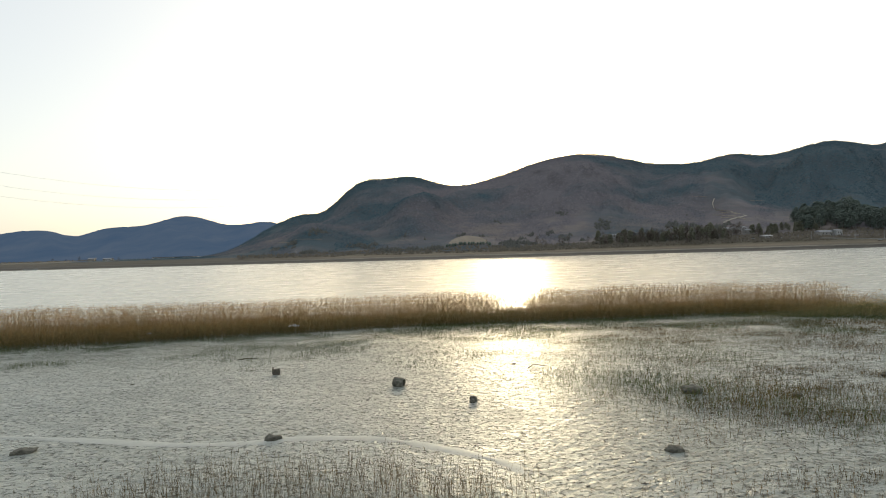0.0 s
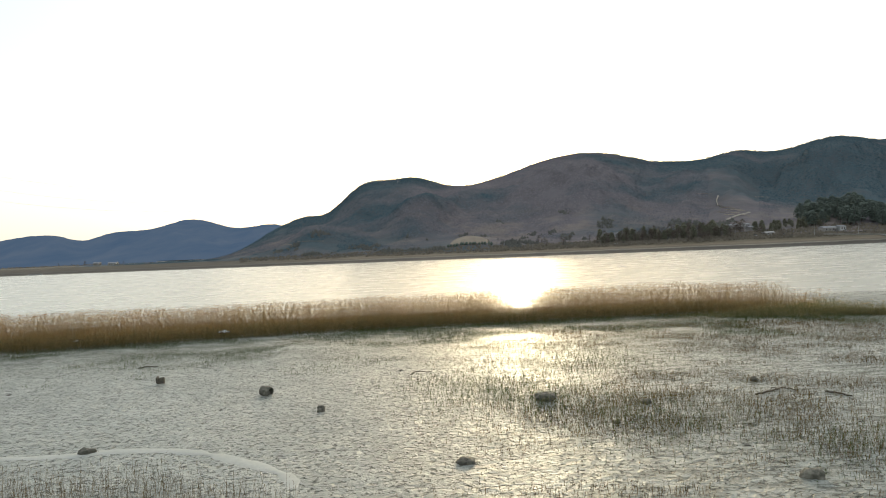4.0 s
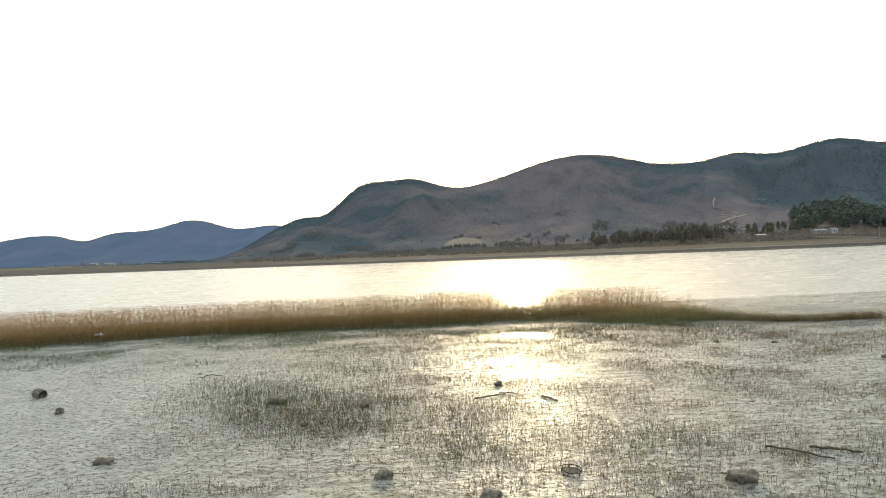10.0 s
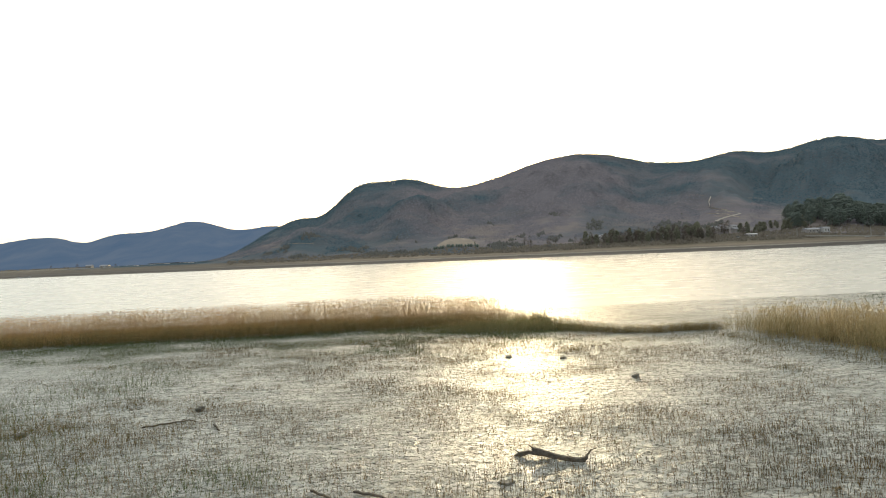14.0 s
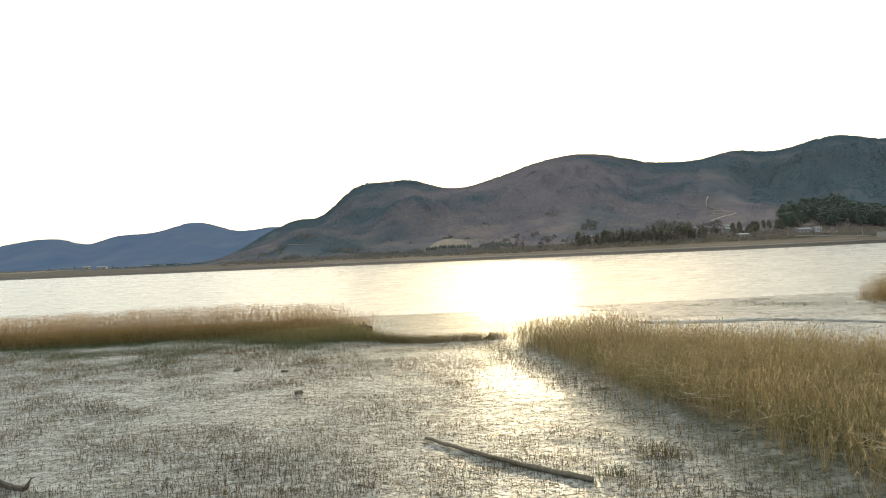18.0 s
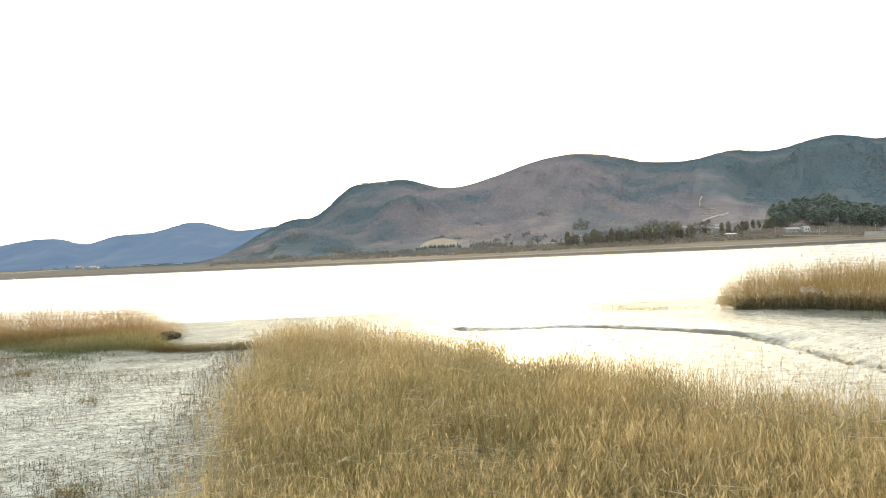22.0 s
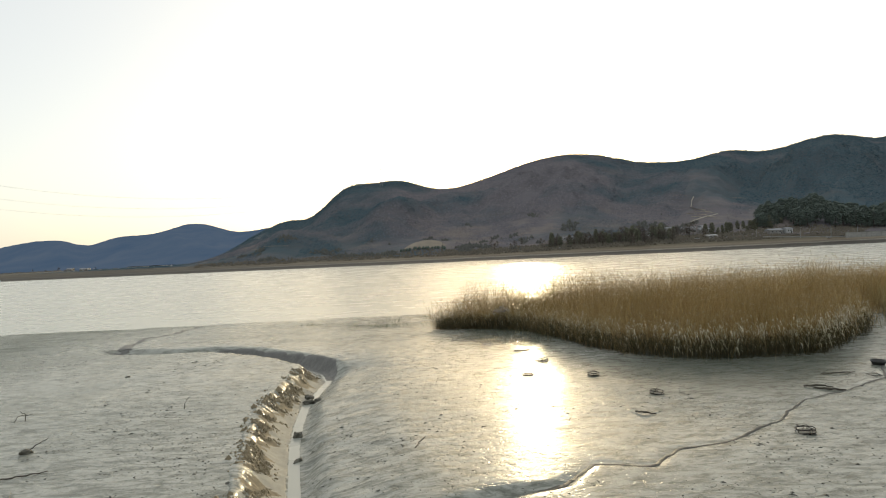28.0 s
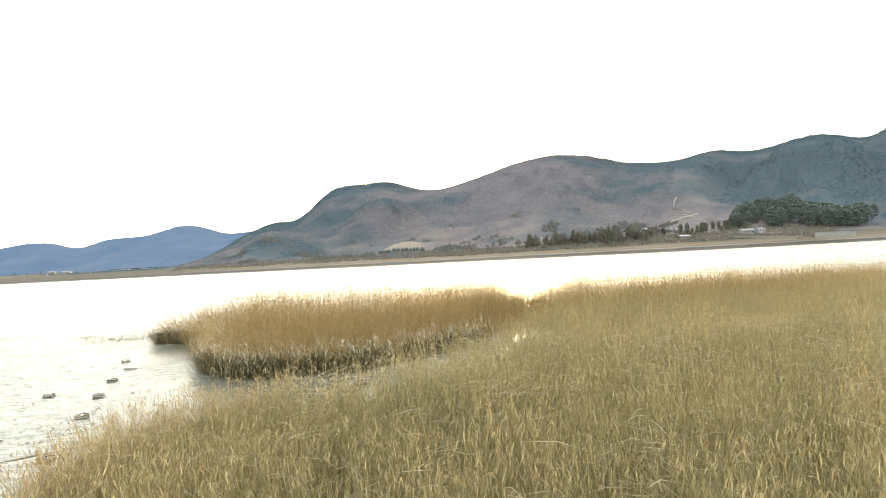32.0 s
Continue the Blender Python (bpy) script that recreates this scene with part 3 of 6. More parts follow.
def ground_z(x, y):
    x, y = np.broadcast_arrays(np.asarray(x, float), np.asarray(y, float))
    z = -1.45 * smooth(31, 72, y) - 1.6 * smooth(68, 120, y) - 0.07 * smooth(60.6, 61.1, y + 2.0 * fbm(x * 0.05, 0.7, 3, 17)) + 0.10 * fbm(x * 0.16, y * 0.16, 3, 3) * smooth(3000, 60, np.hypot(x, y)) + 0.03 * fbm(x * 0.9, y * 0.9, 3, 9) * (1 - 0.7 * smooth(46, 58, x))
    # the tidal channel: steep crumbling outer bank, gentle inner one
    d, s = line_distance(x, y, CHANNEL)
    d = 0.16 * fbm(x * 1.3, y * 1.3, 3, 21) - d
    depth = np.interp(s, [0, 0.12, 0.35, 0.5, 0.7, 1], [0.3, 0.5, 0.72, 0.75, 0.75, 0.8])
    bend = smooth(0.50, 0.40, s)  # the upper reach is steep on both sides
    east = (0.45 + 0.4 * bend) * smooth(1.0, 0.12, d) + (0.55 - 0.4 * bend) * smooth(3.4, 0.3, d)
    west = 0.8 * smooth(-1.35, -0.1, d) + 0.2 * smooth(-1.25, -0.9, d)
    lumps = 0.03 * np.clip(fbm(x * 3.4, y * 3.4, 3, 33), -0.4, 1) * smooth(-1.4, -1.15, d) * smooth(-0.5, -0.8, d)
    z = z - depth * np.where(d < 0, west, east) + lumps
    d2 = line_distance(x, y, CREEK)[0]
    z = z - 0.12 * smooth(0.45, 0.1, np.abs(d2 + 0.2 * fbm(x * 1.1, y * 1.1, 2, 37)))
    # a narrow run-off crack with a low step
    dk, sk = line_distance(x, y, CRACK)
    dk = dk + 0.10 * fbm(x * 1.7, y * 1.7, 2, 41)
    wide = np.interp(sk, [0, 0.1, 0.2, 1], [0.42, 0.24, 0.12, 0.10])
    z = z - np.interp(sk, [0, 0.1, 0.22, 1], [0.30, 0.17, 0.025, 0.015]) * np.exp(-((dk / wide) ** 2)) + 0.03 * smooth(0.0, 0.15, dk) * smooth(2.5, 0.3, dk)
    # reed islands stand a little proud
    for poly, lift in ((SPIT, 0.22), (NEAR, 0.06), (SHORE, 0.12)):
        z = z + lift * np.where(inside(x, y, poly), smooth(0, 0.5, edge_distance(x, y, poly)), 0)
    return z


def axis_lines(*runs):
    out = []
    for a, b, step in runs:
        out += list(np.arange(a, b - 1e-6, step))
    return np.array(out + [runs[-1][1]])


def grid_faces(nx, ny):
    i = np.arange(nx * ny).reshape(ny, nx)
    return np.stack([i[:-1, :-1], i[:-1, 1:], i[1:, 1:], i[1:, :-1]], -1).reshape(-1, 4)


gx = axis_lines((-4600, -600, 400), (-600, -80, 40), (-80, -30, 1.0), (-30, 66, 0.45), (66, 73, 0.13), (73, 92, 0.12), (92, 94, 0.2), (94, 130, 0.5), (130, 200, 5), (200, 600, 40), (600, 4600, 400))
gy = axis_lines((-2000, -200, 200), (-200, 0, 20), (0, 9, 0.75), (9, 11, 0.2), (11, 21, 0.105), (21, 35, 0.18), (35, 70, 0.4), (70, 120, 5), (120, 600, 40), (600, 4800, 300))
X, Y = np.meshgrid(gx, gy)
Z = ground_z(X, Y)
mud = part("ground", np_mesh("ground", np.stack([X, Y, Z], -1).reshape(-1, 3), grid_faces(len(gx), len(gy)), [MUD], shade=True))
tagged(mud, "wet grey-green tidal mudflat, rippled and glistening at low tide", "mudflat", kind="structure")

wx = axis_lines((-4600, -400, 300), (-400, 600, 50), (600, 4600, 400))
wy = axis_lines((40, 200, 10), (200, 1200, 50))
X, Y = np.meshgrid(wx, wy)
river = part("water", np_mesh("water", np.stack([X, Y, np.full(X.shape, WATER_Z)], -1).reshape(-1, 3), grid_faces(len(wx), len(wy)), [WATER]))
tagged(river, "wide calm river mirroring the pale evening sky", "river", kind="structure")

# thin run of water left in the channel
line = np.array(CHANNEL, float)
s = np.linspace(0, len(line) - 1, 160)
cx, cy = np.interp(s, np.arange(len(line)), line[:, 0]), np.interp(s, np.arange(len(line)), line[:, 1])
tx, ty = np.gradient(cx), np.gradient(cy)
tl = np.hypot(tx, ty)
nx_, ny_ = ty / tl, -tx / tl
rows = []
bed = np.convolve(np.pad(ground_z(cx, cy), 5, "edge"), np.ones(11) / 11, "valid")
for off in (-0.16, -0.05, 0.05, 0.16):
    rows.append(np.stack([cx + nx_ * off, cy + ny_ * off, bed + 0.015], -1))
V = np.stack(rows, 1).reshape(-1, 3)
run = part("channel_water", np_mesh("channel_water", V, grid_faces(4, 160), [WATER]))
tagged(run, "thin run of shining water on the channel bed", "water", kind="structure")

# ---- hills: peaks by bearing, height over distance and breadth ----
PEAKS = [(-0.2152, 0.0346, 0.0755), (-0.1817, 0.0054, 0.0235), (-0.081, 0.047, 0.0546), (-0.0349, 0.0668, 0.1946), (0.0074, 0.0385, 0.0647), (0.3372, 0.1726, 0.2631), (0.5216, 0.0099, 0.056), (0.6178, 0.0353, 0.0743), (0.8456, 0.1897, 0.2455), (0.9986, 0.0686, 0.0577), (1.13, 0.13, 0.085), (1.35, 0.13, 0.16)]
FAR_PEAKS = [(-1.3, 0.03, 0.2), (-0.935, 0.0073, 0.0603), (-0.8222, 0.0183, 0.0938), (-0.7097, 0.0443, 0.0871), (-0.6492, 0.0229, 0.0498), (-0.6124, 0.0136, 0.034), (-0.537, 0.0338, 0.0755), (-0.4655, 0.0348, 0.1064), (-0.3756, 0.0574, 0.0784), (-0.2394, 0.0615, 0.0817)]


def crest(a, peaks):
    return sum(h * np.exp(-(((a - c) / w) ** 2)) for c, h, w in peaks)


def bank_y(a):
    """Distance ahead of the far waterline, by bearing."""
    return np.interp(a, [-3, -1.2, -0.62, -0.25, 0.1, 0.4, 0.68, 0.9, 1.3, 3], [1000, 820, 720, 630, 560, 505, 445, 455, 480, 500])


def ridge_y(a):
    return 1480 + 250 * smooth(0.3, 0.9, a) - 150 * smooth(-0.1, -0.3, a)


def bank_z(a, y):
    s = y - bank_y(a)
    east = smooth(0.25, 0.62, a)
    return np.interp(s, [-60, -6, 0, 7, 14, 19, 26, 40, 60, 130, 400, 1500], [-4, -2, -1.2, -0.6, 0.1, 1.4, 2.2, 5.5, 9.0, 11.5, 14, 20]) * (0.78 + 0.3 * east)


def hill_z(a, y):
    a, y = np.broadcast_arrays(np.asarray(a, float), np.asarray(y, float))
    yr, yf = ridge_y(a), bank_y(a) + 75
    t = (y - yf) / (yr - yf)
    top = crest(a, PEAKS) * yr + 5
    up = np.clip(t, 0, 1)
    f = np.interp(up, [0, 0.1, 0.2, 0.35, 1], [0, 0.032, 0.085, 0.225, 1])
    back = np.clip(1 - (np.clip(t, 1, None) - 1) * 1.6, 0, 1)
    folds = fbm(a * 9 + 3, y / 420, 4, 51) * np.sin(np.pi * np.clip(t, 0, 1)) ** 2
    z = bank_z(a, y) * (1 - up) + (top * f * (1 + 0.55 * folds)) * back
    z = z + 16 * np.exp(-(((a - 0.84) / 0.10) ** 2) - ((y - 640) / 70) ** 2)  # wooded knoll
    z = z + 46 * np.exp(-(((a - 0.02) / 0.05) ** 2) - ((y - 1010) / 120) ** 2)  # wooded dome before the western peak
    z = z + 26 * np.exp(-(((a + 0.16) / 0.05) ** 2) - ((y - 960) / 130) ** 2)
    z = z + 11 * np.exp(-(((a - 0.113) / 0.05) ** 2) - ((y - 730) / 60) ** 2)  # knoll with a cleared field
    return z + 1.5 * fbm(a * 160, y / 18, 2, 61) * np.clip(t * 4, 0, 1)


aa, yy = axis_lines((-0.62, 1.7, 0.006)), axis_lines((0, 1, 0.0125))
A, T = np.meshgrid(aa, yy)
Yh = bank_y(A) + 60 + T * (2500 - bank_y(A))
hill = part("hillside", np_mesh("hillside", np.stack([A * Yh, Yh, hill_z(A, Yh)], -1).reshape(-1, 3), grid_faces(len(aa), len(yy)), [HILL], shade=True))
tagged(hill, "broad wooded hills in winter brown and dull green", "hill", kind="structure")

aa = axis_lines((-2.6, 0.1, 0.008))
A, T = np.meshgrid(aa, axis_lines((0, 1, 0.04)))
Yh = 2600 + T * 2000
tt = np.clip((Yh - 2600) / 1600, 0, 1)
Zf = (5 + crest(A, FAR_PEAKS) * 4200) * (tt**0.9) * (1 + 0.4 * fbm(A * 18, Yh / 700, 5, 71) * np.sin(np.pi * tt)) * np.where(Yh > 4200, 1 - (Yh - 4200) / 900, 1) + 4 * fbm(A * 300, Yh / 50, 2, 77) * tt
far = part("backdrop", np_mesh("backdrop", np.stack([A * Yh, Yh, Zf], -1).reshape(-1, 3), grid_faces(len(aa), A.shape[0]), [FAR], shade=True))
tagged(far, "distant mountain range, blue with haze", "mountains", kind="structure")

aa = np.concatenate([np.linspace(-3, -0.8, 40), np.linspace(-0.79, 1.1, 380), np.linspace(1.12, 3, 30)])
ss = np.concatenate([np.linspace(-40, 50, 46), np.linspace(56, 130, 12), [180, 260, 400, 700, 1100, 1600]])
A, Sg = np.meshgrid(aa, ss)
wig = 10 * fbm(A * 20, 0.5, 3, 81)
Yb = bank_y(A) + Sg
Zb = bank_z(A, Yb + wig * smooth(60, 20, np.abs(Sg))) + 0.25 * fbm(A * 120, Sg / 6, 3, 83) - 4 * smooth(62, 90, Sg) * smooth(-0.60, -0.52, A)
bank = part("far_bank", np_mesh("far_bank", np.stack([A * Yb, Yb, Zb], -1).reshape(-1, 3), grid_faces(len(aa), len(ss)), [BANK], shade=True))
tagged(bank, "low far riverbank with dark mud foot and dry brown grass", "riverbank", kind="structure")


# ---- reeds ----
def reed_kinds(count, height, leaves, plume, seed, rad=0.0055, blade=1.0, wild=0.09, leaf=1.0):
    """Single reeds: a thin three-sided stalk, arching blades and, on some, a nodding plume."""
    r = np.random.default_rng(seed)
    kinds = []
    for k in range(count):
        V, F, M = [], [], []
        h = height * r.uniform(0.8, 1.12)
        lean = r.normal(0, 0.34 if r.random() < 0.22 else wild, 2) * h
        for i in range(3):
            V.append((rad * math.cos(i * 2.1), rad * math.sin(i * 2.1), -0.05))
        V.append((lean[0], lean[1], h))
        F += [(0, 1, 3), (1, 2, 3), (2, 0, 3)]
        M += [0, 0, 0]
        for _ in range(leaves):
            f = r.uniform(0.15, 0.88)
            base = np.array([lean[0] * f, lean[1] * f, h * f])
            az = r.uniform(0, 2 * math.pi)
            out, across = np.array([math.cos(az), math.sin(az), 0]), np.array([-math.sin(az), math.cos(az), 0])
            length, w = r.uniform(0.25, 0.55) * min(1.0, height / 1.6) * leaf, r.uniform(0.0028, 0.0062) * blade
            droop = r.random() < (0.3 if leaf == 1 else 0.6)
            midp = base + out * length * r.uniform(0.08, 0.25) + np.array([0, 0, length * r.uniform(0.4, 0.65)])
            tip = base + out * length * r.uniform(0.2, 0.65) + np.array([0, 0, length * (r.uniform(-0.1, 0.5) if droop else r.uniform(0.7, 1.1))])
            n = len(V)
            V += [base, midp - across * w, midp + across * w, tip]
            F += [(n, n + 1, n + 2), (n + 1, n + 3, n + 2)]
            M += [0, 0]
        if r.random() < plume:
            az = r.uniform(-0.9, 0.9)
            out = np.array([math.cos(az), math.sin(az), 0])
            base = np.array([lean[0], lean[1], h - 0.02])
            length = r.uniform(0.12, 0.24)
            for turn in (0.3, 1.9):
                side = np.array([math.cos(turn), math.sin(turn), 0.15])
                a, b = base + out * length * 0.35 + np.array([0, 0, length * 0.5]), base + out * length * 0.85 + np.array([0, 0, length * r.uniform(-0.1, 0.45)])
                n = len(V)
                V += [base, a - side * 0.011, a + side * 0.011, b]
                F += [(n, n + 1, n + 2), (n + 1, n + 3, n + 2)]
                M += [1, 1]
        kinds.append((np.array(V, float), np.array(F, int), np.array(M, int)))
    return kinds


def sow(kinds, px, py, pz, scale, seed, lean=(0.0, 0.0)):
    """Sets a kind at each place, turned and scaled: places, triangles, slots."""
    r = np.random.default_rng(seed)
    pick = r.integers(0, len(kinds), len(px))
    allV, allF, allM, base = [], [], [], 0
    for k, (V, F, M) in enumerate(kinds):
        w = np.nonzero(pick == k)[0]
        if not len(w):
            continue
        yaw, sc = r.uniform(0, 2 * np.pi, len(w)), scale[w]
        c, s_ = np.cos(yaw)[:, None], np.sin(yaw)[:, None]
        x = (V[None, :, 0] * c - V[None, :, 1] * s_) * sc[:, None] + px[w][:, None]
        y = (V[None, :, 0] * s_ + V[None, :, 1] * c) * sc[:, None] + py[w][:, None]
        z = V[None, :, 2] * sc[:, None]
        lx_, ly_ = (np.asarray(q)[w][:, None] if np.ndim(q) else q for q in lean)
        x, y = x + lx_ * z * z, y + ly_ * z * z
        z = z + pz[w][:, None]
        allV.append(np.stack([x, y, z], -1).reshape(-1, 3))
        allF.append((F[None] + (np.arange(len(w)) * len(V))[:, None, None] + base).reshape(-1, 3))
        allM.append(np.tile(M, len(w)))
        base += len(w) * len(V)
    return np.concatenate(allV), np.concatenate(allF), np.concatenate(allM)


def scatter(poly, density, seed, fade=0.0, near=None):
    """Random places inside a polygon; thinned towards its edge over fade metres, and by near(x, y)."""
    r = np.random.default_rng(seed)
    xs, ys = [p[0] for p in poly], [p[1] for p in poly]
    area = (max(xs) - min(xs)) * (max(ys) - min(ys))
    x, y = r.uniform(min(xs), max(xs), int(area * density)), r.uniform(min(ys), max(ys), int(area * density))
    keep = inside(x + 1.1 * fbm(x * 0.55, y * 0.55, 3, seed), y + 1.1 * fbm(x * 0.55, y * 0.55, 3, seed + 5), poly)
    if near is not None:
        keep &= r.random(len(x)) < near(x, y)
    x, y = x[keep], y[keep]
    if fade:
        k = r.random(len(x)) < 0.25 + 0.75 * smooth(0, fade, edge_distance(x, y, poly))
        x, y = x[k], y[k]
    return x, y


def reed_bed(poly, density, height, leaves, plume, seed, label, fade=0.0, near=None, lean=(0.03, -0.02), rim=0.5, mats=None, slope=1.6, blade=1.0, wild=0.09, clump=0.22, leaf=1.0):
    x, y = scatter(poly, density, seed, fade, near)
    r = np.random.default_rng(seed + 1)
    size = (1 + (0.07 if poly is BELT else 0.16) * np.clip(fbm(x * 0.35, y * 0.35, 3, seed + 2), -0.3, 1) * 2) * r.uniform(*((0.9, 1.06) if poly is BELT else (0.82, 1.12)), len(x))
    size = size * (rim + (1 - rim) * smooth(0.0, slope, edge_distance(x, y, poly)))
    if poly is not BELT:  # clumps of their own height and lean
        size = size * (1 + 0.28 * np.clip(fbm(x * 1.15, y * 1.15, 3, seed + 6), -0.6, 0.7))
        lean = (lean[0] + clump * fbm(x * 0.9, y * 0.9, 3, seed + 7), lean[1] + clump * fbm(x * 0.9, y * 0.9, 3, seed + 8))
    V, F, M = sow(reed_kinds(18, height, leaves, plume, seed + 3, 0.0055 * min(1.0, blade + 0.2), blade, wild, leaf), x, y, ground_z(x, y), size, seed + 4, lean)
    ob = part("reed_bed", np_mesh("reed_bed", V, F, list(mats or (STRAW, PLUME)), M))
    return tagged(ob, label, "reeds", kind="stuff")


def droop_kinds(count, seed, low=0.3, high=1.3, broad=1.0):
    """Tufts of broad pale blades and plumes that arch over and hang."""
    r = np.random.default_rng(seed)
    kinds = []
    for k in range(count):
        V, F, M = [], [], []
        for b in range(6):
            az = r.normal(-math.pi / 2, 1.5)
            out, across = np.array([math.cos(az), math.sin(az), 0]), np.array([-math.sin(az), math.cos(az), 0])
            h0, length, w = r.uniform(low, high), r.uniform(0.14, 0.34) * (0.4 + 0.6 * broad), r.uniform(0.010, 0.021) * broad
            base = np.array([r.normal(0, 0.08), r.normal(0, 0.08), h0])
            foot = np.array([base[0] * 0.3, base[1] * 0.3 + 0.15, 0.0])
            m1 = base + out * length * 0.6 + np.array([0, 0, 0.07])
            tip = base + out * length * r.uniform(0.9, 1.3) + np.array([0, 0, -length * r.uniform(0.1, 0.8)])
            n = len(V)
            V += [foot - across * 0.004, foot + across * 0.004, base, m1 - across * w, m1 + across * w, tip]
            F += [(n, n + 1, n + 2), (n + 2, n + 3, n + 4), (n + 3, n + 5, n + 4)]
            M += [0, 1, 1]
        kinds.append((np.array(V, float), np.array(F, int), np.array(M, int)))
    return kinds


def leaf_tufts(poly, density, seed, low, high, mats, label, near=None):
    """Broad dead leaves hanging among the standing stems."""
    x, y = scatter(poly, density, seed, 0, near)
    r = np.random.default_rng(seed + 1)
    V, F, M = sow(droop_kinds(14, seed + 2, low, high, 0.5), x, y, ground_z(x, y), r.uniform(0.8, 1.2, len(x)), seed + 3)
    return tagged(part("reed_leaves", np_mesh("reed_leaves", V, F, list(mats), M)), label, "reeds", kind="stuff")


def reed_litter(poly, label, margin):
    """A mat of trodden stems and leaves over the mud inside a bed."""
    x0, x1, y0, y1 = min(p[0] for p in poly), min(128, max(p[0] for p in poly)), min(p[1] for p in poly), max(p[1] for p in poly)
    lx, ly = np.arange(x0, x1, 0.4), np.arange(y0, y1, 0.4)
    X, Y = np.meshgrid(lx, ly)
    F = grid_faces(len(lx), len(ly))
    fx, fy = X.ravel()[F].mean(1), Y.ravel()[F].mean(1)
    F = F[inside(fx, fy, poly) & (edge_distance(fx, fy, poly) > margin + 0.7 * fbm(fx * 0.8, fy * 0.8, 3, 97))]
    used, F = np.unique(F, return_inverse=True)
    X, Y = X.ravel()[used], Y.ravel()[used]
    V = np.stack([X, Y, ground_z(X, Y) + 0.04 + 0.05 * np.clip(fbm(X * 2.1, Y * 2.1, 3, 98), -0.5, 1)], -1)
    ob = part("reed_litter", np_mesh("reed_litter", V, F.reshape(-1, 4), [LITTER], shade=True))
    return tagged(ob, label, "litter layer", kind="structure")


reed_litter(NEAR, "mat of dry broken reed litter under the standing reeds", 2.2)
reed_litter(SPIT, "brown mat of reed litter on the raised reed island", 0.5)
reed_litter(SHORE, "dry reed litter under the dense shore reeds", 0.5)
reed_bed(BELT, 92, 2.2, 3, 0.3, 100, "belt of tall golden dry reeds along the water", 0.6, lambda x, y: np.where(x < -33, 0.0, 0.25 + 0.75 * smooth(0.2, 2.2, np.abs(line_distance(x, y, BELT[:10])[0]) + 0.9 * fbm(x * 0.3, y * 0.3, 3, 101))), rim=0.42, mats=(STRAW_RUST, PLUME_RUST), slope=2.6)
reed_bed(BELT, 70, 0.9, 4, 0.0, 105, "low dark olive sedge along the front of the reed belt", 0.4, lambda x, y: np.where(x < -33, 0.0, smooth(4.2, 1.6, np.abs(line_distance(x, y, BELT[:10])[0]))), rim=0.35, mats=(UNDER, OLIVE), slope=2.0)
reed_bed(LOW, 120, 0.85, 3, 0.05, 120, "low dull green-brown sedge at the end of the reed belt", 0.8, mats=(UNDER, STRAW_RUST))
SPARSE = [(66, 5.5), (63.5, 10), (60.5, 15), (57.5, 19.2), (54.5, 22.5), (51, 27), (53.5, 27), (56.9, 23.4), (59.9, 19.5), (62.7, 15.9), (65.2, 13.2), (67.3, 10.6), (69, 8), (69, 6)]
reed_bed(SPARSE, 60, 1.75, 3, 0.1, 150, "sparse thin reeds standing on wet mud", 0.6, mats=(STRAW_BROWN, STRAW), blade=0.7, wild=0.12)
reed_bed(NEAR, 60, 1.05, 4, 0.0, 145, "dull green undergrowth between the dry reeds", 1.4, lambda x, y: np.where(y < 24, 1.0, 0.5), mats=(UNDER, UNDER))
reed_bed(NEAR, 100, 1.45, 7, 0.10, 140, "dense bed of straw-coloured reeds, thinning to the mud", 1.4, lambda x, y: np.clip(0.85 + 1.2 * fbm(x * 0.8, y * 0.8, 3, 148), 0.2, 1) * (1 - 0.85 * np.exp(-(((x - 54.6) / 1.7) ** 2) - ((y - 12.0) / 1.3) ** 2)) * np.where(y < 20, 1.0, 0.7) * (0.35 + 0.65 * smooth(0.0, 1.6, np.abs(line_distance(x, y, NEAR[10:17])[0]))), (0.03, -0.02), 0.82, mats=(STRAW_BROWN, STRAW), blade=1.5, wild=0.18, leaf=0.5)
SPIT_RIM = SPIT[:12]


def spit_density(x, y):
    rim = np.abs(line_distance(x, y, SPIT_RIM)[0])
    return np.where(x > 98 + 0.86 * y, 0.0, np.where(x < 86, 0.85, 0.56 + 0.44 * smooth(3.5, 1.0, rim) + 0.3 * smooth(9, 3, np.abs(x - 100))))


reed_bed(SPIT, 62, 2.8, 2, 0.65, 160, "tall reed island with pale plumes along its edge", 0.0, spit_density, rim=0.7, mats=(STRAW_GOLD, PLUME), slope=2.4, clump=0.12)
reed_bed(SHORE, 34, 1.35, 4, 0.0, 185, "dull green undergrowth among the shore reeds", 0.6, lambda x, y: np.where((x > 98 + 0.86 * y) | (y > 22), 0.0, 1.0), mats=(UNDER, UNDER), blade=1.3)
reed_bed(SHORE, 84, 2.0, 8, 0.08, 180, "dense stand of dry reeds close by the shore", 0.0, lambda x, y: np.where(x > 98 + 0.86 * y, 0.0, np.where(y < 16, 1.0, np.where(y < 23, 0.6, 0.42))) * np.clip(0.8 + 1.3 * fbm(x * 0.8, y * 0.8, 3, 188), 0.35, 1), (0.0, -0.03), 0.95, (STRAW_DULL, STRAW), slope=0.7, blade=1.4, wild=0.15, clump=0.16, leaf=0.5)
leaf_tufts(SHORE, 5, 186, 1.0, 1.9, (STRAW_DULL, STRAW), "dead leaves and plumes hanging in the shore reeds", lambda x, y: np.where((x > 98 + 0.86 * y) | (y > 26), 0.0, np.clip(0.45 + 1.4 * fbm(x * 0.7, y * 0.7, 3, 187), 0, 1)))
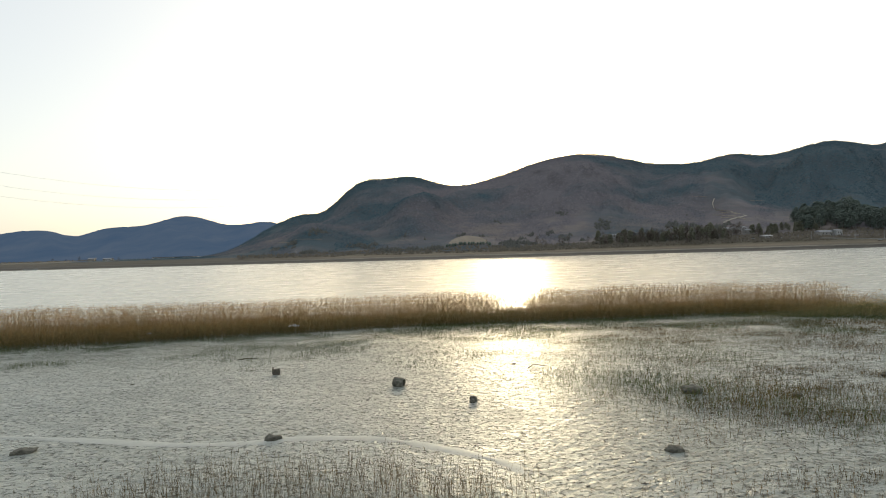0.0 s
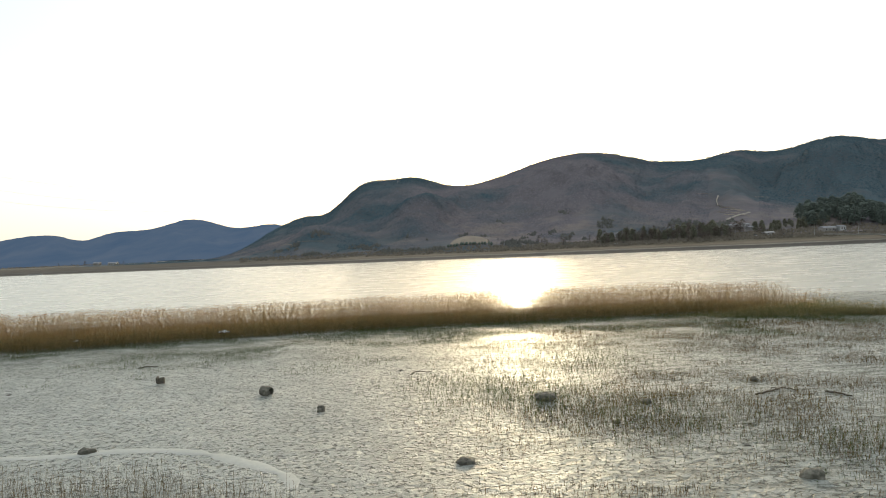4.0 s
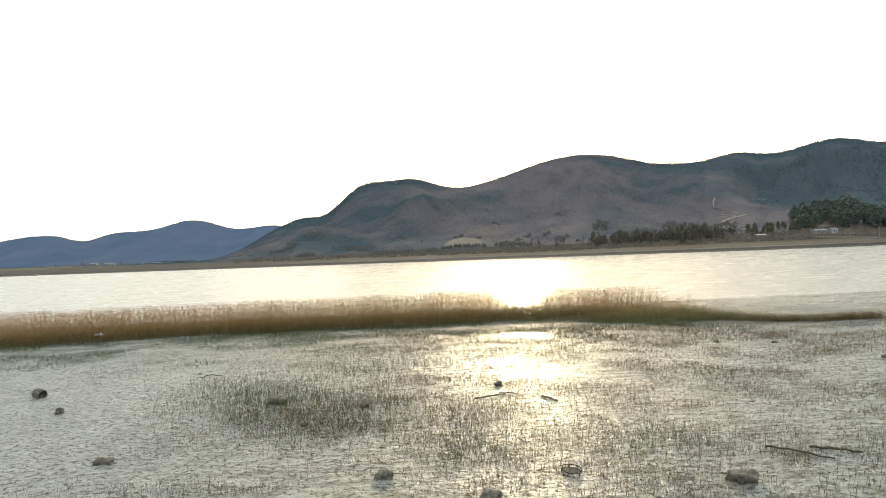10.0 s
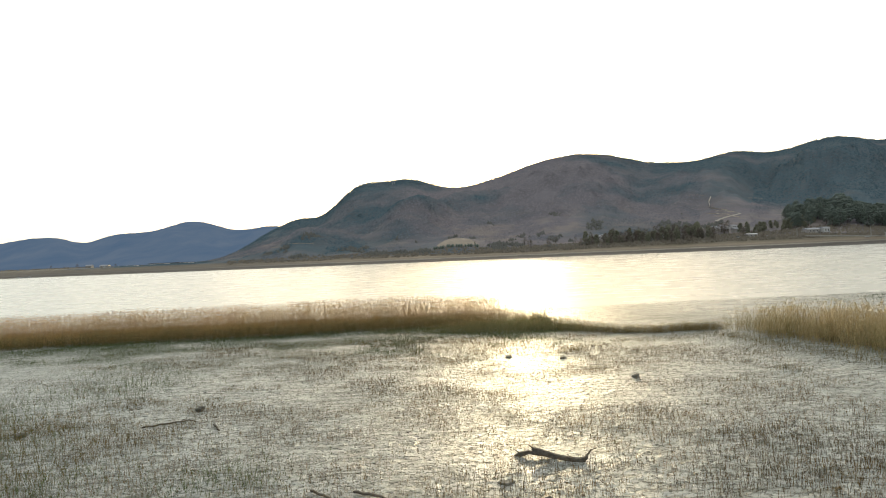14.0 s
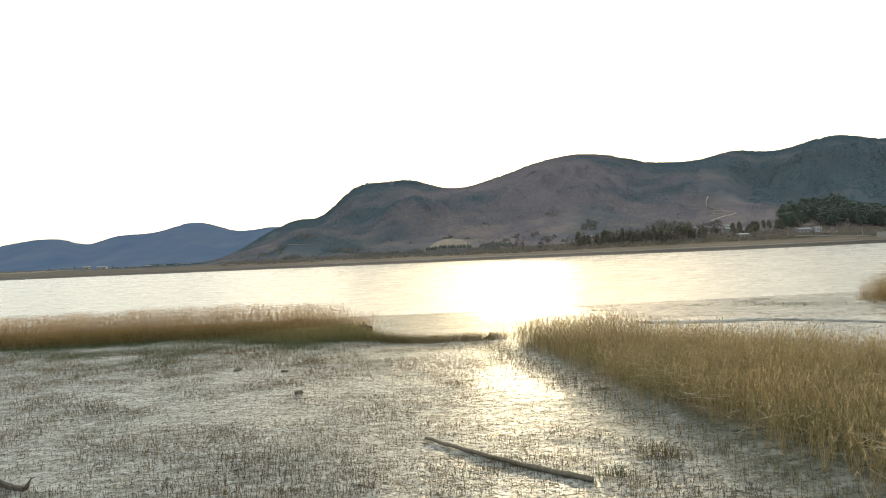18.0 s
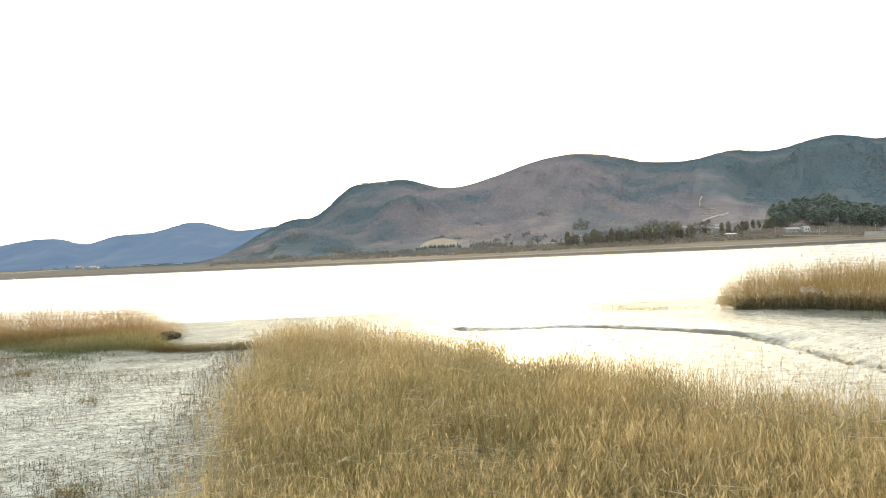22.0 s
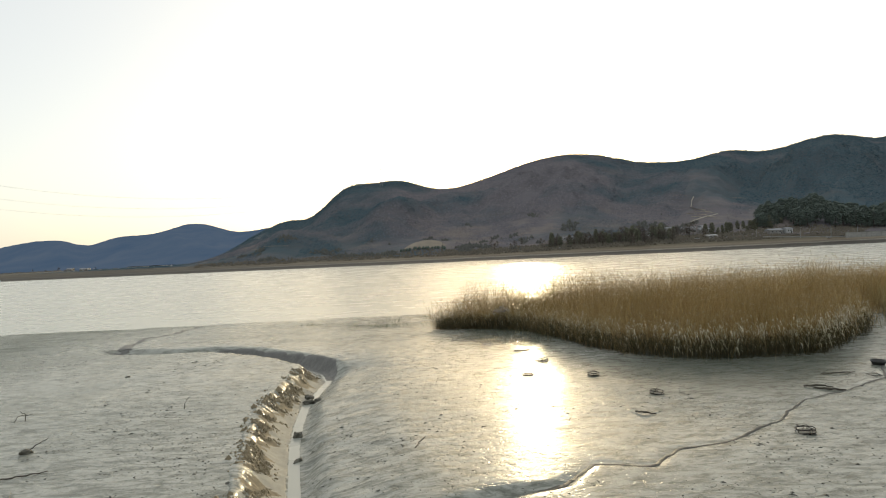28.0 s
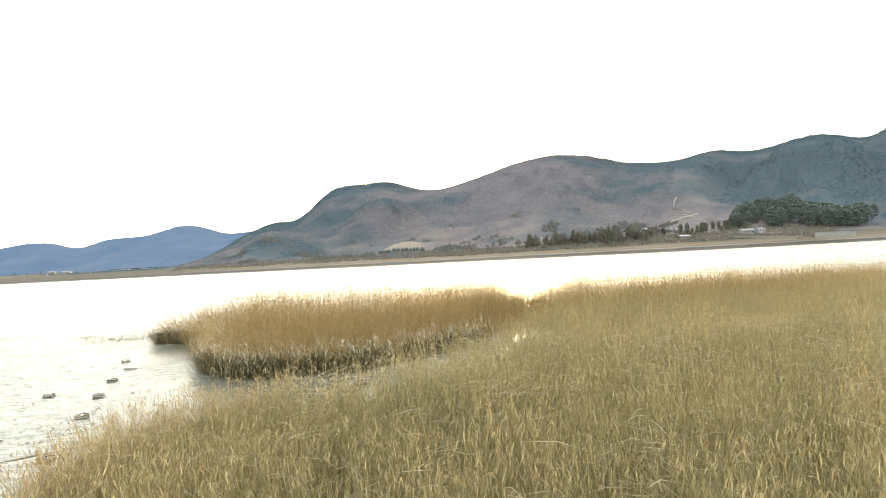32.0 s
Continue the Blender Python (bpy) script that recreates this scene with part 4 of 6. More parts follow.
leaf_tufts(NEAR, 7, 146, 0.4, 1.2, (STRAW_BROWN, STRAW), "dead leaves hanging in the reed bed", lambda x, y: np.where(y > 24, 0.0, np.clip(0.45 + 1.4 * fbm(x * 0.7, y * 0.7, 3, 147), 0, 1)))


def reed_skirt(line, width, density, seed, label, height=1.25, leaves=8, plume=0.8, mats=None, lean=(-0.05, -0.16), back=0.0):
    """Leaning, leafy reeds that droop out over a bed's edge."""
    L = np.array(line, float)
    r = np.random.default_rng(seed)
    seg = np.hypot(*np.diff(L, axis=0).T)
    n = int(seg.sum() * density)
    u = np.interp(r.uniform(0, seg.sum(), n), np.r_[0, np.cumsum(seg)], np.arange(len(L)))
    x = np.interp(u, np.arange(len(L)), L[:, 0]) + r.normal(0, width, n)
    y = np.interp(u, np.arange(len(L)), L[:, 1]) + r.normal(0, width, n) + back
    V, F, M = sow(reed_kinds(16, height, leaves, plume, seed + 1, wild=0.3), x, y, ground_z(x, y), r.uniform(0.6, 1.25, n), seed + 2, lean)
    return tagged(part("reed_fringe", np_mesh("reed_fringe", V, F, list(mats or (STRAW, PLUME)), M)), label, "reeds", kind="stuff")


def drooping_rim(line, density, seed, label, mats=None):
    L = np.array(line, float)
    r = np.random.default_rng(seed)
    seg = np.hypot(*np.diff(L, axis=0).T)
    n = int(seg.sum() * density)
    u = np.interp(r.uniform(0, seg.sum(), n), np.r_[0, np.cumsum(seg)], np.arange(len(L)))
    x, y = np.interp(u, np.arange(len(L)), L[:, 0]) + r.normal(0, 0.3, n), np.interp(u, np.arange(len(L)), L[:, 1]) + r.normal(-0.15, 0.3, n)
    pick, kinds = r.integers(0, 14, n), droop_kinds(14, seed + 1)
    allV, allF, allM, base = [], [], [], 0
    for k, (V, F, M) in enumerate(kinds):
        w = np.nonzero(pick == k)[0]
        sc, yaw = r.uniform(0.7, 1.25, len(w)), r.normal(0, 0.5, len(w))
        c, s_ = np.cos(yaw)[:, None], np.sin(yaw)[:, None]
        P = np.stack([(V[None, :, 0] * c - V[None, :, 1] * s_) * sc[:, None] + x[w][:, None], (V[None, :, 0] * s_ + V[None, :, 1] * c) * sc[:, None] + y[w][:, None], V[None, :, 2] * sc[:, None] + ground_z(x[w], y[w])[:, None]], -1)
        allV.append(P.reshape(-1, 3))
        allF.append((F[None] + (np.arange(len(w)) * len(V))[:, None, None] + base).reshape(-1, 3))
        allM.append(np.tile(M, len(w)))
        base += len(w) * len(V)
    return tagged(part("reed_fringe", np_mesh("reed_fringe", np.concatenate(allV), np.concatenate(allF), list(mats or (SHADE_SEDGE, PALE)), np.concatenate(allM))), label, "reeds", kind="stuff")


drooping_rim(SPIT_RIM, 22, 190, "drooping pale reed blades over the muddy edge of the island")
drooping_rim(SHORE[2:8], 8, 195, "drooping golden reed blades at the edge of the shore reeds", (SHADE_SEDGE, PALE))
reed_skirt(SPIT_RIM, 0.45, 80, 895, "shaggy leaning reeds along the island's rim", 1.75, 5, 0.8, (STRAW_GOLD, PLUME), (-0.17, -0.2), 0.55)
reed_skirt(SPIT_RIM, 0.25, 210, 900, "matted sedge coloured dark for shade under the island's edge", 0.85, 9, 0.0, (SHADE_SEDGE, SHADE_SEDGE), (-0.12, -0.28), -0.05)
reed_skirt([(p[0] + 0.35, p[1] - 0.2) for p in SHORE[2:6]], 0.25, 150, 907, "golden-brown leaning reeds along the edge of the shore reeds", 1.6, 9, 0.4, (STRAW_GOLD, PLUME), (-0.05, -0.03), 0.0)
reed_skirt(SHORE[2:7], 0.25, 150, 905, "matted sedge coloured dark for shade under the shore reeds", 0.9, 6, 0.0, (SHADE_SEDGE, STRAW), (-0.08, -0.1), 0.1)
reed_skirt([(33.5, 39), (36, 35.6), (38.6, 32.9), (41, 32.1), (44.6, 32.3)], 0.32, 330, 912, "low dark sedge ledge between the reed belt and the reed bed", 0.42, 4, 0.0, (OLIVE, SHADE_SEDGE), (0, -0.05), 0.0)
reed_skirt([(34.2, 39.2), (35.4, 40), (35, 41.8)], 0.6, 60, 913, "arching reeds over the end of the reed belt", 1.15, 5, 0.9, (STRAW_RUST, PLUME_RUST), (0.28, -0.05), 0.2)
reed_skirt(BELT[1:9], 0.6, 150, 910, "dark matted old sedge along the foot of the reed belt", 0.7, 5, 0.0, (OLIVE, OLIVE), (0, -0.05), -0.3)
reed_skirt([(p[0] - 0.8, p[1]) for p in NEAR[3:10]], 0.6, 90, 915, "low dull green sedge along the edge of the reeds", 0.26, 5, 0.0, (OLIVE, OLIVE), (-0.1, 0), 0.0)

def lodged(poly, density, seed, z0, z1, label, near):
    """Broken stems lying across the standing reeds."""
    x, y = scatter(poly, density, seed, 0, near)
    r = np.random.default_rng(seed + 1)
    kinds = []
    for _ in range(12):
        az, L, up, sag = r.uniform(0, 6.28), r.uniform(0.5, 1.3), r.normal(0.05, 0.16), r.uniform(-0.15, 0.1)
        d_, c_ = np.array([math.cos(az), math.sin(az), up]) * L, np.array([-math.sin(az), math.cos(az), 0]) * 0.0045
        m_ = d_ * 0.5 + np.array([0, 0, sag])
        V = np.array([(0, 0, 0), -c_ + m_, c_ + m_, m_ + np.array([0, 0, 0.009]), d_])
        F = np.array([(0, 1, 3), (0, 3, 2), (1, 4, 3), (3, 4, 2)])
        kinds.append((V, F, np.zeros(4, int)))
    V, F, M = sow(kinds, x, y, ground_z(x, y) + r.uniform(z0, z1, len(x)), r.uniform(0.7, 1.3, len(x)), seed + 2)
    return tagged(part("fallen_reeds", np_mesh("fallen_reeds", V, F, [PALE], M)), label, "reeds", kind="stuff")


lodged(SHORE, 18, 930, 0.7, 1.5, "broken pale stems lying across the shore reeds", lambda x, y: np.where((x > 99 + 0.9 * y) | (y > 24), 0.0, np.clip(0.5 + 1.5 * fbm(x * 0.4, y * 0.4, 3, 931), 0, 1)))
lodged([(52, 10), (57, 10), (57.2, 13.5), (54.5, 14.2), (52.2, 13)], 90, 945, 0.1, 0.5, "tangle of flattened pale stems in the reed bed", lambda x, y: np.exp(-(((x - 54.6) / 1.9) ** 2) - ((y - 12.0) / 1.5) ** 2))
lodged(NEAR, 18, 940, 0.45, 1.0, "broken pale stems lying across the reed bed", lambda x, y: np.where(y > 22, 0.0, np.clip(0.4 + 1.5 * fbm(x * 0.4, y * 0.4, 3, 941), 0, 1)))
belt_foot = [(-33, 24), (-20, 24), (-8, 22), (10, 22), (26, 25), (35, 30), (36, 39.5), (27, 41), (19, 41.8), (-4, 41), (-23, 38), (-33, 36.5)]
x, y = scatter(belt_foot, 230, 920, 0, lambda x, y: np.clip(0.95 - 0.085 * np.abs(line_distance(x, y, BELT[1:9])[0]) + 1.3 * fbm(x * 0.28, y * 0.4, 4, 921) - 0.45 * smooth(5, -7, x), 0, 1))
V, F, M = sow(reed_kinds(10, 0.17, 1, 0.0, 922, 0.0055), x, y, ground_z(x, y), np.random.default_rng(923).uniform(0.4, 1.3, len(x)), 924)
tagged(part("sedge_carpet", np_mesh("sedge_carpet", V, F, [GREEN, GREEN], M)), "low dull green sedge carpet before the reed belt", "sedge", kind="stuff")

x, y = scatter([(64, 50), (70, 42), (76, 42.5), (77, 60), (66, 57)], 30, 950, 0, lambda x, y: np.clip(0.25 + 1.8 * fbm(x * 0.25, y * 0.6, 4, 951), 0, 1))
V, F, M = sow(reed_kinds(10, 0.2, 1, 0.0, 952, 0.012), x, y, ground_z(x, y), np.random.default_rng(953).uniform(0.4, 1.3, len(x)), 954)
tagged(part("weed_flecks", np_mesh("weed_flecks", V, F, [GREEN, GREEN], M)), "flecks of green weed on the wet mud by the river", "weed", kind="stuff")

# ---- stubble of cut and broken stalks ----
def stub_density(x, y):
    west = smooth(4, 12, x + 4 * fbm(x * 0.2, y * 0.2, 2, 201) - (y - 15) * 0.3)
    east = smooth(45, 38, x)
    clump = np.clip(0.34 + 3.2 * fbm(x * 0.42, y * 0.7, 4, 203), 0.05, 1)
    return west * east * clump


field = [(2, 8), (48, 8), (46, 20), (44, 31), (36, 33), (24, 36), (8, 36), (2, 30)]
x, y = scatter(field, 125, 210, 0, stub_density)
r = np.random.default_rng(211)
V, F, M = sow(reed_kinds(14, 0.18, 2, 0.0, 212, 0.0045, wild=0.22, leaf=0.8), x, y, ground_z(x, y), r.uniform(0.3, 1.3, len(x)), 213)
x3, y3 = scatter([(20, 8.5), (47, 8.5), (46.5, 14), (40, 16), (30, 13), (20, 12)], 190, 225, 0, lambda x, y: np.clip(0.25 + 2.2 * fbm(x * 0.45, y * 0.8, 4, 226), 0, 1) * smooth(20, 32, x))
V3, F3, M3 = sow(reed_kinds(12, 0.15, 2, 0.0, 227, 0.006), x3, y3, ground_z(x3, y3), r.uniform(0.5, 1.3, len(x3)), 228)
tagged(part("dead_sedge", np_mesh("dead_sedge", V3, F3, [STUB_BROWN, STUB_BROWN], M3)), "clumped dark brown dead sedge in wet mud", "sedge", kind="stuff")
x2, y2 = scatter(field, 190, 215, 0, lambda x, y: np.clip(1.9 * fbm(x * 0.45, y * 0.7, 4, 216) - 0.05, 0, 1) * smooth(4, 12, x) * smooth(46, 40, x))
V2, F2, M2 = sow(reed_kinds(12, 0.10, 3, 0.0, 217, 0.006, leaf=0.6), x2, y2, ground_z(x2, y2), r.uniform(0.5, 1.4, len(x2)), 218)
tagged(part("matted_sedge", np_mesh("matted_sedge", V2, F2, [OLIVE, OLIVE], M2)), "matted low brown-green sedge among the stubble", "sedge", kind="stuff")
tagged(part("reed_stubble", np_mesh("reed_stubble", V, F, [STUB, STUB], M)), "sparse dark stubble of broken reed stalks in wet mud", "stubble", kind="stuff")
for k, (tx0, ty0, tr, cnt) in enumerate([(9.6, 19.2, 3.4, 1700), (12.5, 17.8, 3.6, 1500), (7.5, 21.5, 3.0, 900), (17, 16.5, 3.0, 900), (13, 24.5, 4.0, 1200), (45.5, 12.7, 0.7, 350), (44.0, 11.6, 0.6, 200), (34.0, 27.5, 0.8, 200), (12.6, 16.2, 3.2, 1100), (9.8, 18.0, 3.0, 500), (16.5, 13.0, 2.4, 600), (16.0, 14.0, 1.6, 400), (21.0, 13.0, 2.0, 500), (41, 21, 0.8, 150)]):
    r = np.random.default_rng(230 + k)
    x, y = tx0 + r.normal(0, tr * 0.5, cnt), ty0 + r.normal(0, tr * 0.4, cnt)
    V, F, M = sow(reed_kinds(8, 0.27, 5, 0.0, 240 + k, 0.0045, 1.5, 0.2, 0.6), x, y, ground_z(x, y), r.uniform(0.5, 1.2, cnt), 250 + k)
    tagged(part("sedge_tuft", np_mesh("sedge_tuft", V, F, [(GREEN, OLIVE)[k % 2]] * 2, M)), "patch of dull green sedge in the stubble", "sedge", kind="stuff")
TRAIL = np.array([(-14, 18.2), (-10.8, 17.5), (-7.4, 16.6), (-5.2, 16.15), (-2.7, 16.35), (-0.8, 15.85), (0.2, 15.25), (1.8, 14.2), (2.4, 13.6), (2.6, 13.0), (2.4, 12.3)])
u = np.linspace(0, len(TRAIL) - 1, 120)
cx, cy = np.interp(u, np.arange(len(TRAIL)), TRAIL[:, 0]), np.interp(u, np.arange(len(TRAIL)), TRAIL[:, 1])
cx, cy = np.convolve(np.pad(cx, 6, "edge"), np.ones(13) / 13, "valid"), np.convolve(np.pad(cy, 6, "edge"), np.ones(13) / 13, "valid")
tx, ty = np.gradient(cx), np.gradient(cy)
tl = np.hypot(tx, ty)
wob = (0.9 + 0.9 * fbm(u * 2.3, 0.3, 3, 235)) * (0.15 + 0.85 * smooth(u[-1], u[-1] - 1.2, u))
fade_ = 0.035 * smooth(u[-1] - 1.6, u[-1], u)
rows = [np.stack([cx - ty / tl * o_ * wob, cy + tx / tl * o_ * wob, ground_z(cx - ty / tl * o_ * wob, cy + tx / tl * o_ * wob) + h_ + 0.012 - fade_], -1) for o_, h_ in ((-0.22, -0.02), (-0.12, 0.0), (0.12, 0.0), (0.22, -0.02))]
tagged(part("mud_trail", np_mesh("mud_trail", np.stack(rows, 1).reshape(-1, 3), grid_faces(4, 120), [TRAIL_MUD], shade=True)), "smooth pale drag trail winding over rippled mud", "trail", kind="structure")
tuft_poly = [(-9, 8), (3, 8), (2.5, 13.0), (-1, 14.2), (-5, 14.6), (-9, 12)]
x, y = scatter(tuft_poly, 105, 220, 1.5)
V, F, M = sow(reed_kinds(8, 0.55, 2, 0.0, 222, 0.004, 0.8, 0.14), x, y, ground_z(x, y), np.random.default_rng(223).uniform(0.5, 1.2, len(x)), 224)
tagged(part("dry_grass", np_mesh("dry_grass", V, F, [DRY_GRASS, STRAW], M)), "thin dry brown grass at the mud's edge", "grass", kind="stuff")

# ---- loose things on the mud ----
def lump(name, sx, sy, sz, mat, seed, parent=None, cut=0.0, sub=2, rough=0.5):
    """A weathered stone: a ball broken by noise, its foot sunk."""
    bm = bmesh.new()
    bmesh.ops.create_icosphere(bm, subdivisions=sub, radius=1.0)
    for v in bm.verts:
        p = v.co.copy()
        k = 1 + rough * noise.noise(p * 1.4 + Vector((seed, 3, 1))) + 0.5 * rough * noise.noise(p * 3.3 + Vector((1, seed, 5)))
        q = Vector((max(-0.92, min(0.88, p.x * 1.08)), max(-0.9, min(0.92, p.y * 1.08)), max(-0.8, min(0.86, p.z * 1.05)))) * k
        v.co = Vector((q.x * sx / 2.3, q.y * sy / 2.3, q.z * sz / 2.2 + sz * 0.25))
    ob = part(name, bm, mat, parent, shade=sub > 2)
    return ob


def lump_mesh(sx, sy, sz, seed):
    bm = bmesh.new()
    bmesh.ops.create_icosphere(bm, subdivisions=3, radius=1.0)
    for v in bm.verts:
        k = 1 + 0.35 * noise.noise(v.co * 2.1 + Vector((seed, 3, 1))) + 0.2 * noise.noise(v.co * 6 + Vector((1, seed, 5)))
        v.co = Vector((v.co.x * sx * 0.5 * k, v.co.y * sy * 0.5 * k, v.co.z * sz * 0.5 * k + sz * 0.3))
    return bm


def put_at(ob, x, y, yaw=0.0, lift=0.0, tilt=(0, 0)):
    ob.matrix_basis = pose(x, y, float(ground_z(x, y)) + lift, tilt[0], tilt[1], yaw)
    return ob


STONES = [(2.22, 19.1, 0.30, 0.28, 0.36, 40), (-3.85, 16.3, 0.56, 0.32, 0.27, -15), (6.6, 13.75, 0.52, 0.34, 0.26, 10), (-10.5, 16.25, 0.68, 0.38, 0.26, 20), (-11.4, 24.1, 0.2, 0.15, 0.12, 0), (13.0, 18.0, 0.36, 0.3, 0.3, 30), (17.95, 20.0, 0.3, 0.28, 0.3, 0), (14.0, 11.85, 0.50, 0.36, 0.34, -20), (16.25, 10.2, 0.62, 0.42, 0.40, 15), (21.75, 10.4, 0.72, 0.5, 0.40, 20), (34.7, 21.2, 0.34, 0.26, 0.28, 0), (33.0, 25.9, 0.4, 0.28, 0.24, 25), (30.5, 26.8, 0.5, 0.35, 0.25, 70), (27.9, 12.0, 0.5, 0.34, 0.12, 8), (71.25, 19.4, 0.34, 0.28, 0.34, 10), (71.75, 17.2, 0.40, 0.22, 0.2, 50), (70.75, 23.6, 0.6, 0.4, 0.3, 40), (70.6, 24.3, 0.5, 0.36, 0.34, 0), (71.1, 23.9, 0.45, 0.25, 0.2, 20), (64.3, 16.9, 0.34, 0.26, 0.24, 0), (61.5, 27.5, 0.3, 0.2, 0.14, 0), (9.2, 16.6, 0.16, 0.14, 0.12, 0), (11.3, 16.2, 0.28, 0.2, 0.2, 0), (89.3, 12.9, 0.24, 0.2, 0.16, 0), (88.3, 13.6, 0.2, 0.18, 0.14, 30)]
for k, (x, y, sx, sy, sz, yaw) in enumerate(STONES):
    size = "large" if sx > 0.5 else "small"
    ob = put_at(lump("rock", sx, sy, sz, ROCK, k * 3.7, sub=3), x, y, yaw, -0.05)
    tagged(ob, f"{size} mud-coated grey-brown rock lying on wet mud", "rock", "rocks on the mudflat")

ob = put_at(lump("mud_clump", 0.75, 0.5, 0.5, ROCK, 91.0, sub=3, rough=0.4), 9.85, 18.95, 0, -0.06)
tagged(ob, "greenish block of mud and roots among stubble", "mud clump")

# hollow broken pot half sunk in the mud
pot = new("broken_pot")
bm = bmesh.new()
n = 20
rings = [(0.27, -0.30), (0.30, -0.1), (0.30, 0.18), (0.26, 0.30), (0.23, 0.30), (0.25, 0.12), (0.22, -0.22)]
vs = [[bm.verts.new((l, r_ * math.cos(a * 2 * math.pi / n), r_ * math.sin(a * 2 * math.pi / n))) for a in range(n)] for r_, l in rings]
for A_, B_ in zip(vs, vs[1:]):
    for i in range(n):
        bm.faces.new((A_[i], A_[(i + 1) % n], B_[(i + 1) % n], B_[i]))
bm.faces.new(vs[0][::-1])
bm.faces.new(vs[-1])
part("pot_body", bm, ROCK, pot, shade=True)
lump("mud_filling", 0.4, 0.36, 0.25, ROCK, 12.0, pot).matrix_basis = pose(0.05, 0, -0.16)
put_at(pot, -0.35, 21.95, -25, 0.14, (0, 8))
pot.scale = (0.68, 0.68, 0.68)
tagged(pot, "mud-caked round pot lying on its side", "pot")

# square post stub
post = new("post_stub")
bm = block(bmesh.new(), -0.15, -0.14, -0.1, 0.15, 0.14, 0.24, 0.02)
for v in bm.verts:
    if v.co.z > 0.1:
        v.co.z += 0.10 * v.co.x + 0.03 * math.sin(v.co.y * 40)
part("post", bm, DRIFT, post)
bm = block(bmesh.new(), -0.17, -0.16, 0.05, -0.10, 0.16, 0.30, 0.01)
part("plank", bm, DRIFT, post)
put_at(post, -5.82, 25.3, 12)
tagged(post, "dark rotten square post stub in the mud", "post")


def crab_pot(x, y, yaw, tilt, wires=2, dia=0.52, seed=0):
    """Iron frame of a crab pot: two hoops, short struts and bent wires over the top."""
    r = np.random.default_rng(seed)
    pot_ = new("crab_pot")
    for name, z, rad in (("rim", 0.10, dia / 2), ("lower_hoop", 0.02, dia / 2 * 1.04)):
        ang = np.linspace(0, 2 * np.pi, 33)
        pts = np.stack([rad * np.cos(ang) * (1 + 0.03 * np.sin(2 * ang)), rad * np.sin(ang), z + 0.008 * np.sin(3 * ang)], -1)
        part(name, tube(bmesh.new(), pts, 0.011, 6), RUST, pot_)
    for k in range(5):
        a = k * 2 * math.pi / 5 + 0.3
        part("strut", tube(bmesh.new(), [(dia / 2 * math.cos(a), dia / 2 * math.sin(a), z) for z in (0.0, 0.06, 0.11)], 0.009, 5), RUST, pot_)
    for k in range(wires):
        a = k * 1.7 + r.uniform(0, 1)
        u = np.linspace(-1, 1, 9)
        pts = np.stack([dia / 2 * u * math.cos(a), dia / 2 * u * math.sin(a), 0.1 + 0.07 * (1 - u**2) + 0.02 * r.normal(size=9)], -1)
        part("wire", tube(bmesh.new(), pts, 0.008, 5), RUST, pot_)
    ang = np.linspace(0, 2 * np.pi, 25)[:-1]
    bm = bmesh.new()
    c = bm.verts.new((0, 0, 0.012))
    ring = [bm.verts.new((dia / 2 * 0.98 * math.cos(t_), dia / 2 * 0.98 * math.sin(t_), 0.02)) for t_ in ang]
    for i in range(24):
        bm.faces.new((c, ring[i], ring[(i + 1) % 24]))
    part("net_floor", bm, NET, pot_, "torn net floor clogged with mud")
    put_at(pot_, x, y, yaw, 0.0, tilt)
    return tagged(pot_, "rusty iron crab pot frame half sunk in wet mud" if wires else "bare rusty iron hoop lying in wet mud", "crab pot", "crab pots on the mudflat")


NET = rough_material("muddy_net", [(0.3, (0.08, 0.08, 0.068)), (0.7, (0.17, 0.168, 0.14))], 30, 0.6, 60, 0.004)
for k, (x, y, yaw, tx_, ty_, w) in enumerate([(18.25, 11.3, 0, 8, 6, 0), (82.25, 22.8, 20, -3, 4, 2), (83.45, 19.65, 60, 3, 2, 1), (85.3, 14.9, 100, -4, 5, 3), (80.98, 26.14, 10, 2, -3, 1), (79.75, 23.55, 150, 2, 2, 0), (78.98, 31.23, 80, 3, -2, 0)]):
    crab_pot(x, y, yaw, (tx_, ty_), w, 0.44, k)


tub = new("plastic_tub")
bm = bmesh.new()
prof = [(0.0, 0.015), (0.17, 0.015), (0.23, 0.15), (0.26, 0.155), (0.26, 0.14), (0.245, 0.13), (0.19, 0.0), (0.0, 0.0)]
rings = [[bm.verts.new((q * math.cos(i * math.pi / 12), q * math.sin(i * math.pi / 12), h_)) for i in range(24)] for q, h_ in prof[1:-1]]
for A_, B_ in zip(rings, rings[1:]):
    for i in range(24):
        bm.faces.new((A_[i], A_[(i + 1) % 24], B_[(i + 1) % 24], B_[i]))
bm.faces.new(rings[0][::-1])
bm.faces.new(rings[-1])
part("bowl", bm, DARK, tub, shade=True)
ang = np.linspace(0, 2 * np.pi, 25)
part("rim", tube(bmesh.new(), np.stack([0.255 * np.cos(ang), 0.255 * np.sin(ang), np.full(25, 0.152)], -1), 0.012, 6), DARK, tub)
put_at(tub, 93.2, 21.8, 0, 0.0, (4, -3))
tagged(tub, "dark round plastic tub lying at the reeds' edge", "tub")
ring_ = part("iron_hoop", tube(bmesh.new(), np.stack([0.24 * np.cos(ang), 0.21 * np.sin(ang), 0.012 + 0.008 * np.sin(3 * ang)], -1), 0.012, 6), RUST)
put_at(ring_, 91.8, 20.4, 20, 0.012, (2, 3))
tagged(ring_, "bare rusty iron hoop lying on wet mud", "hoop")


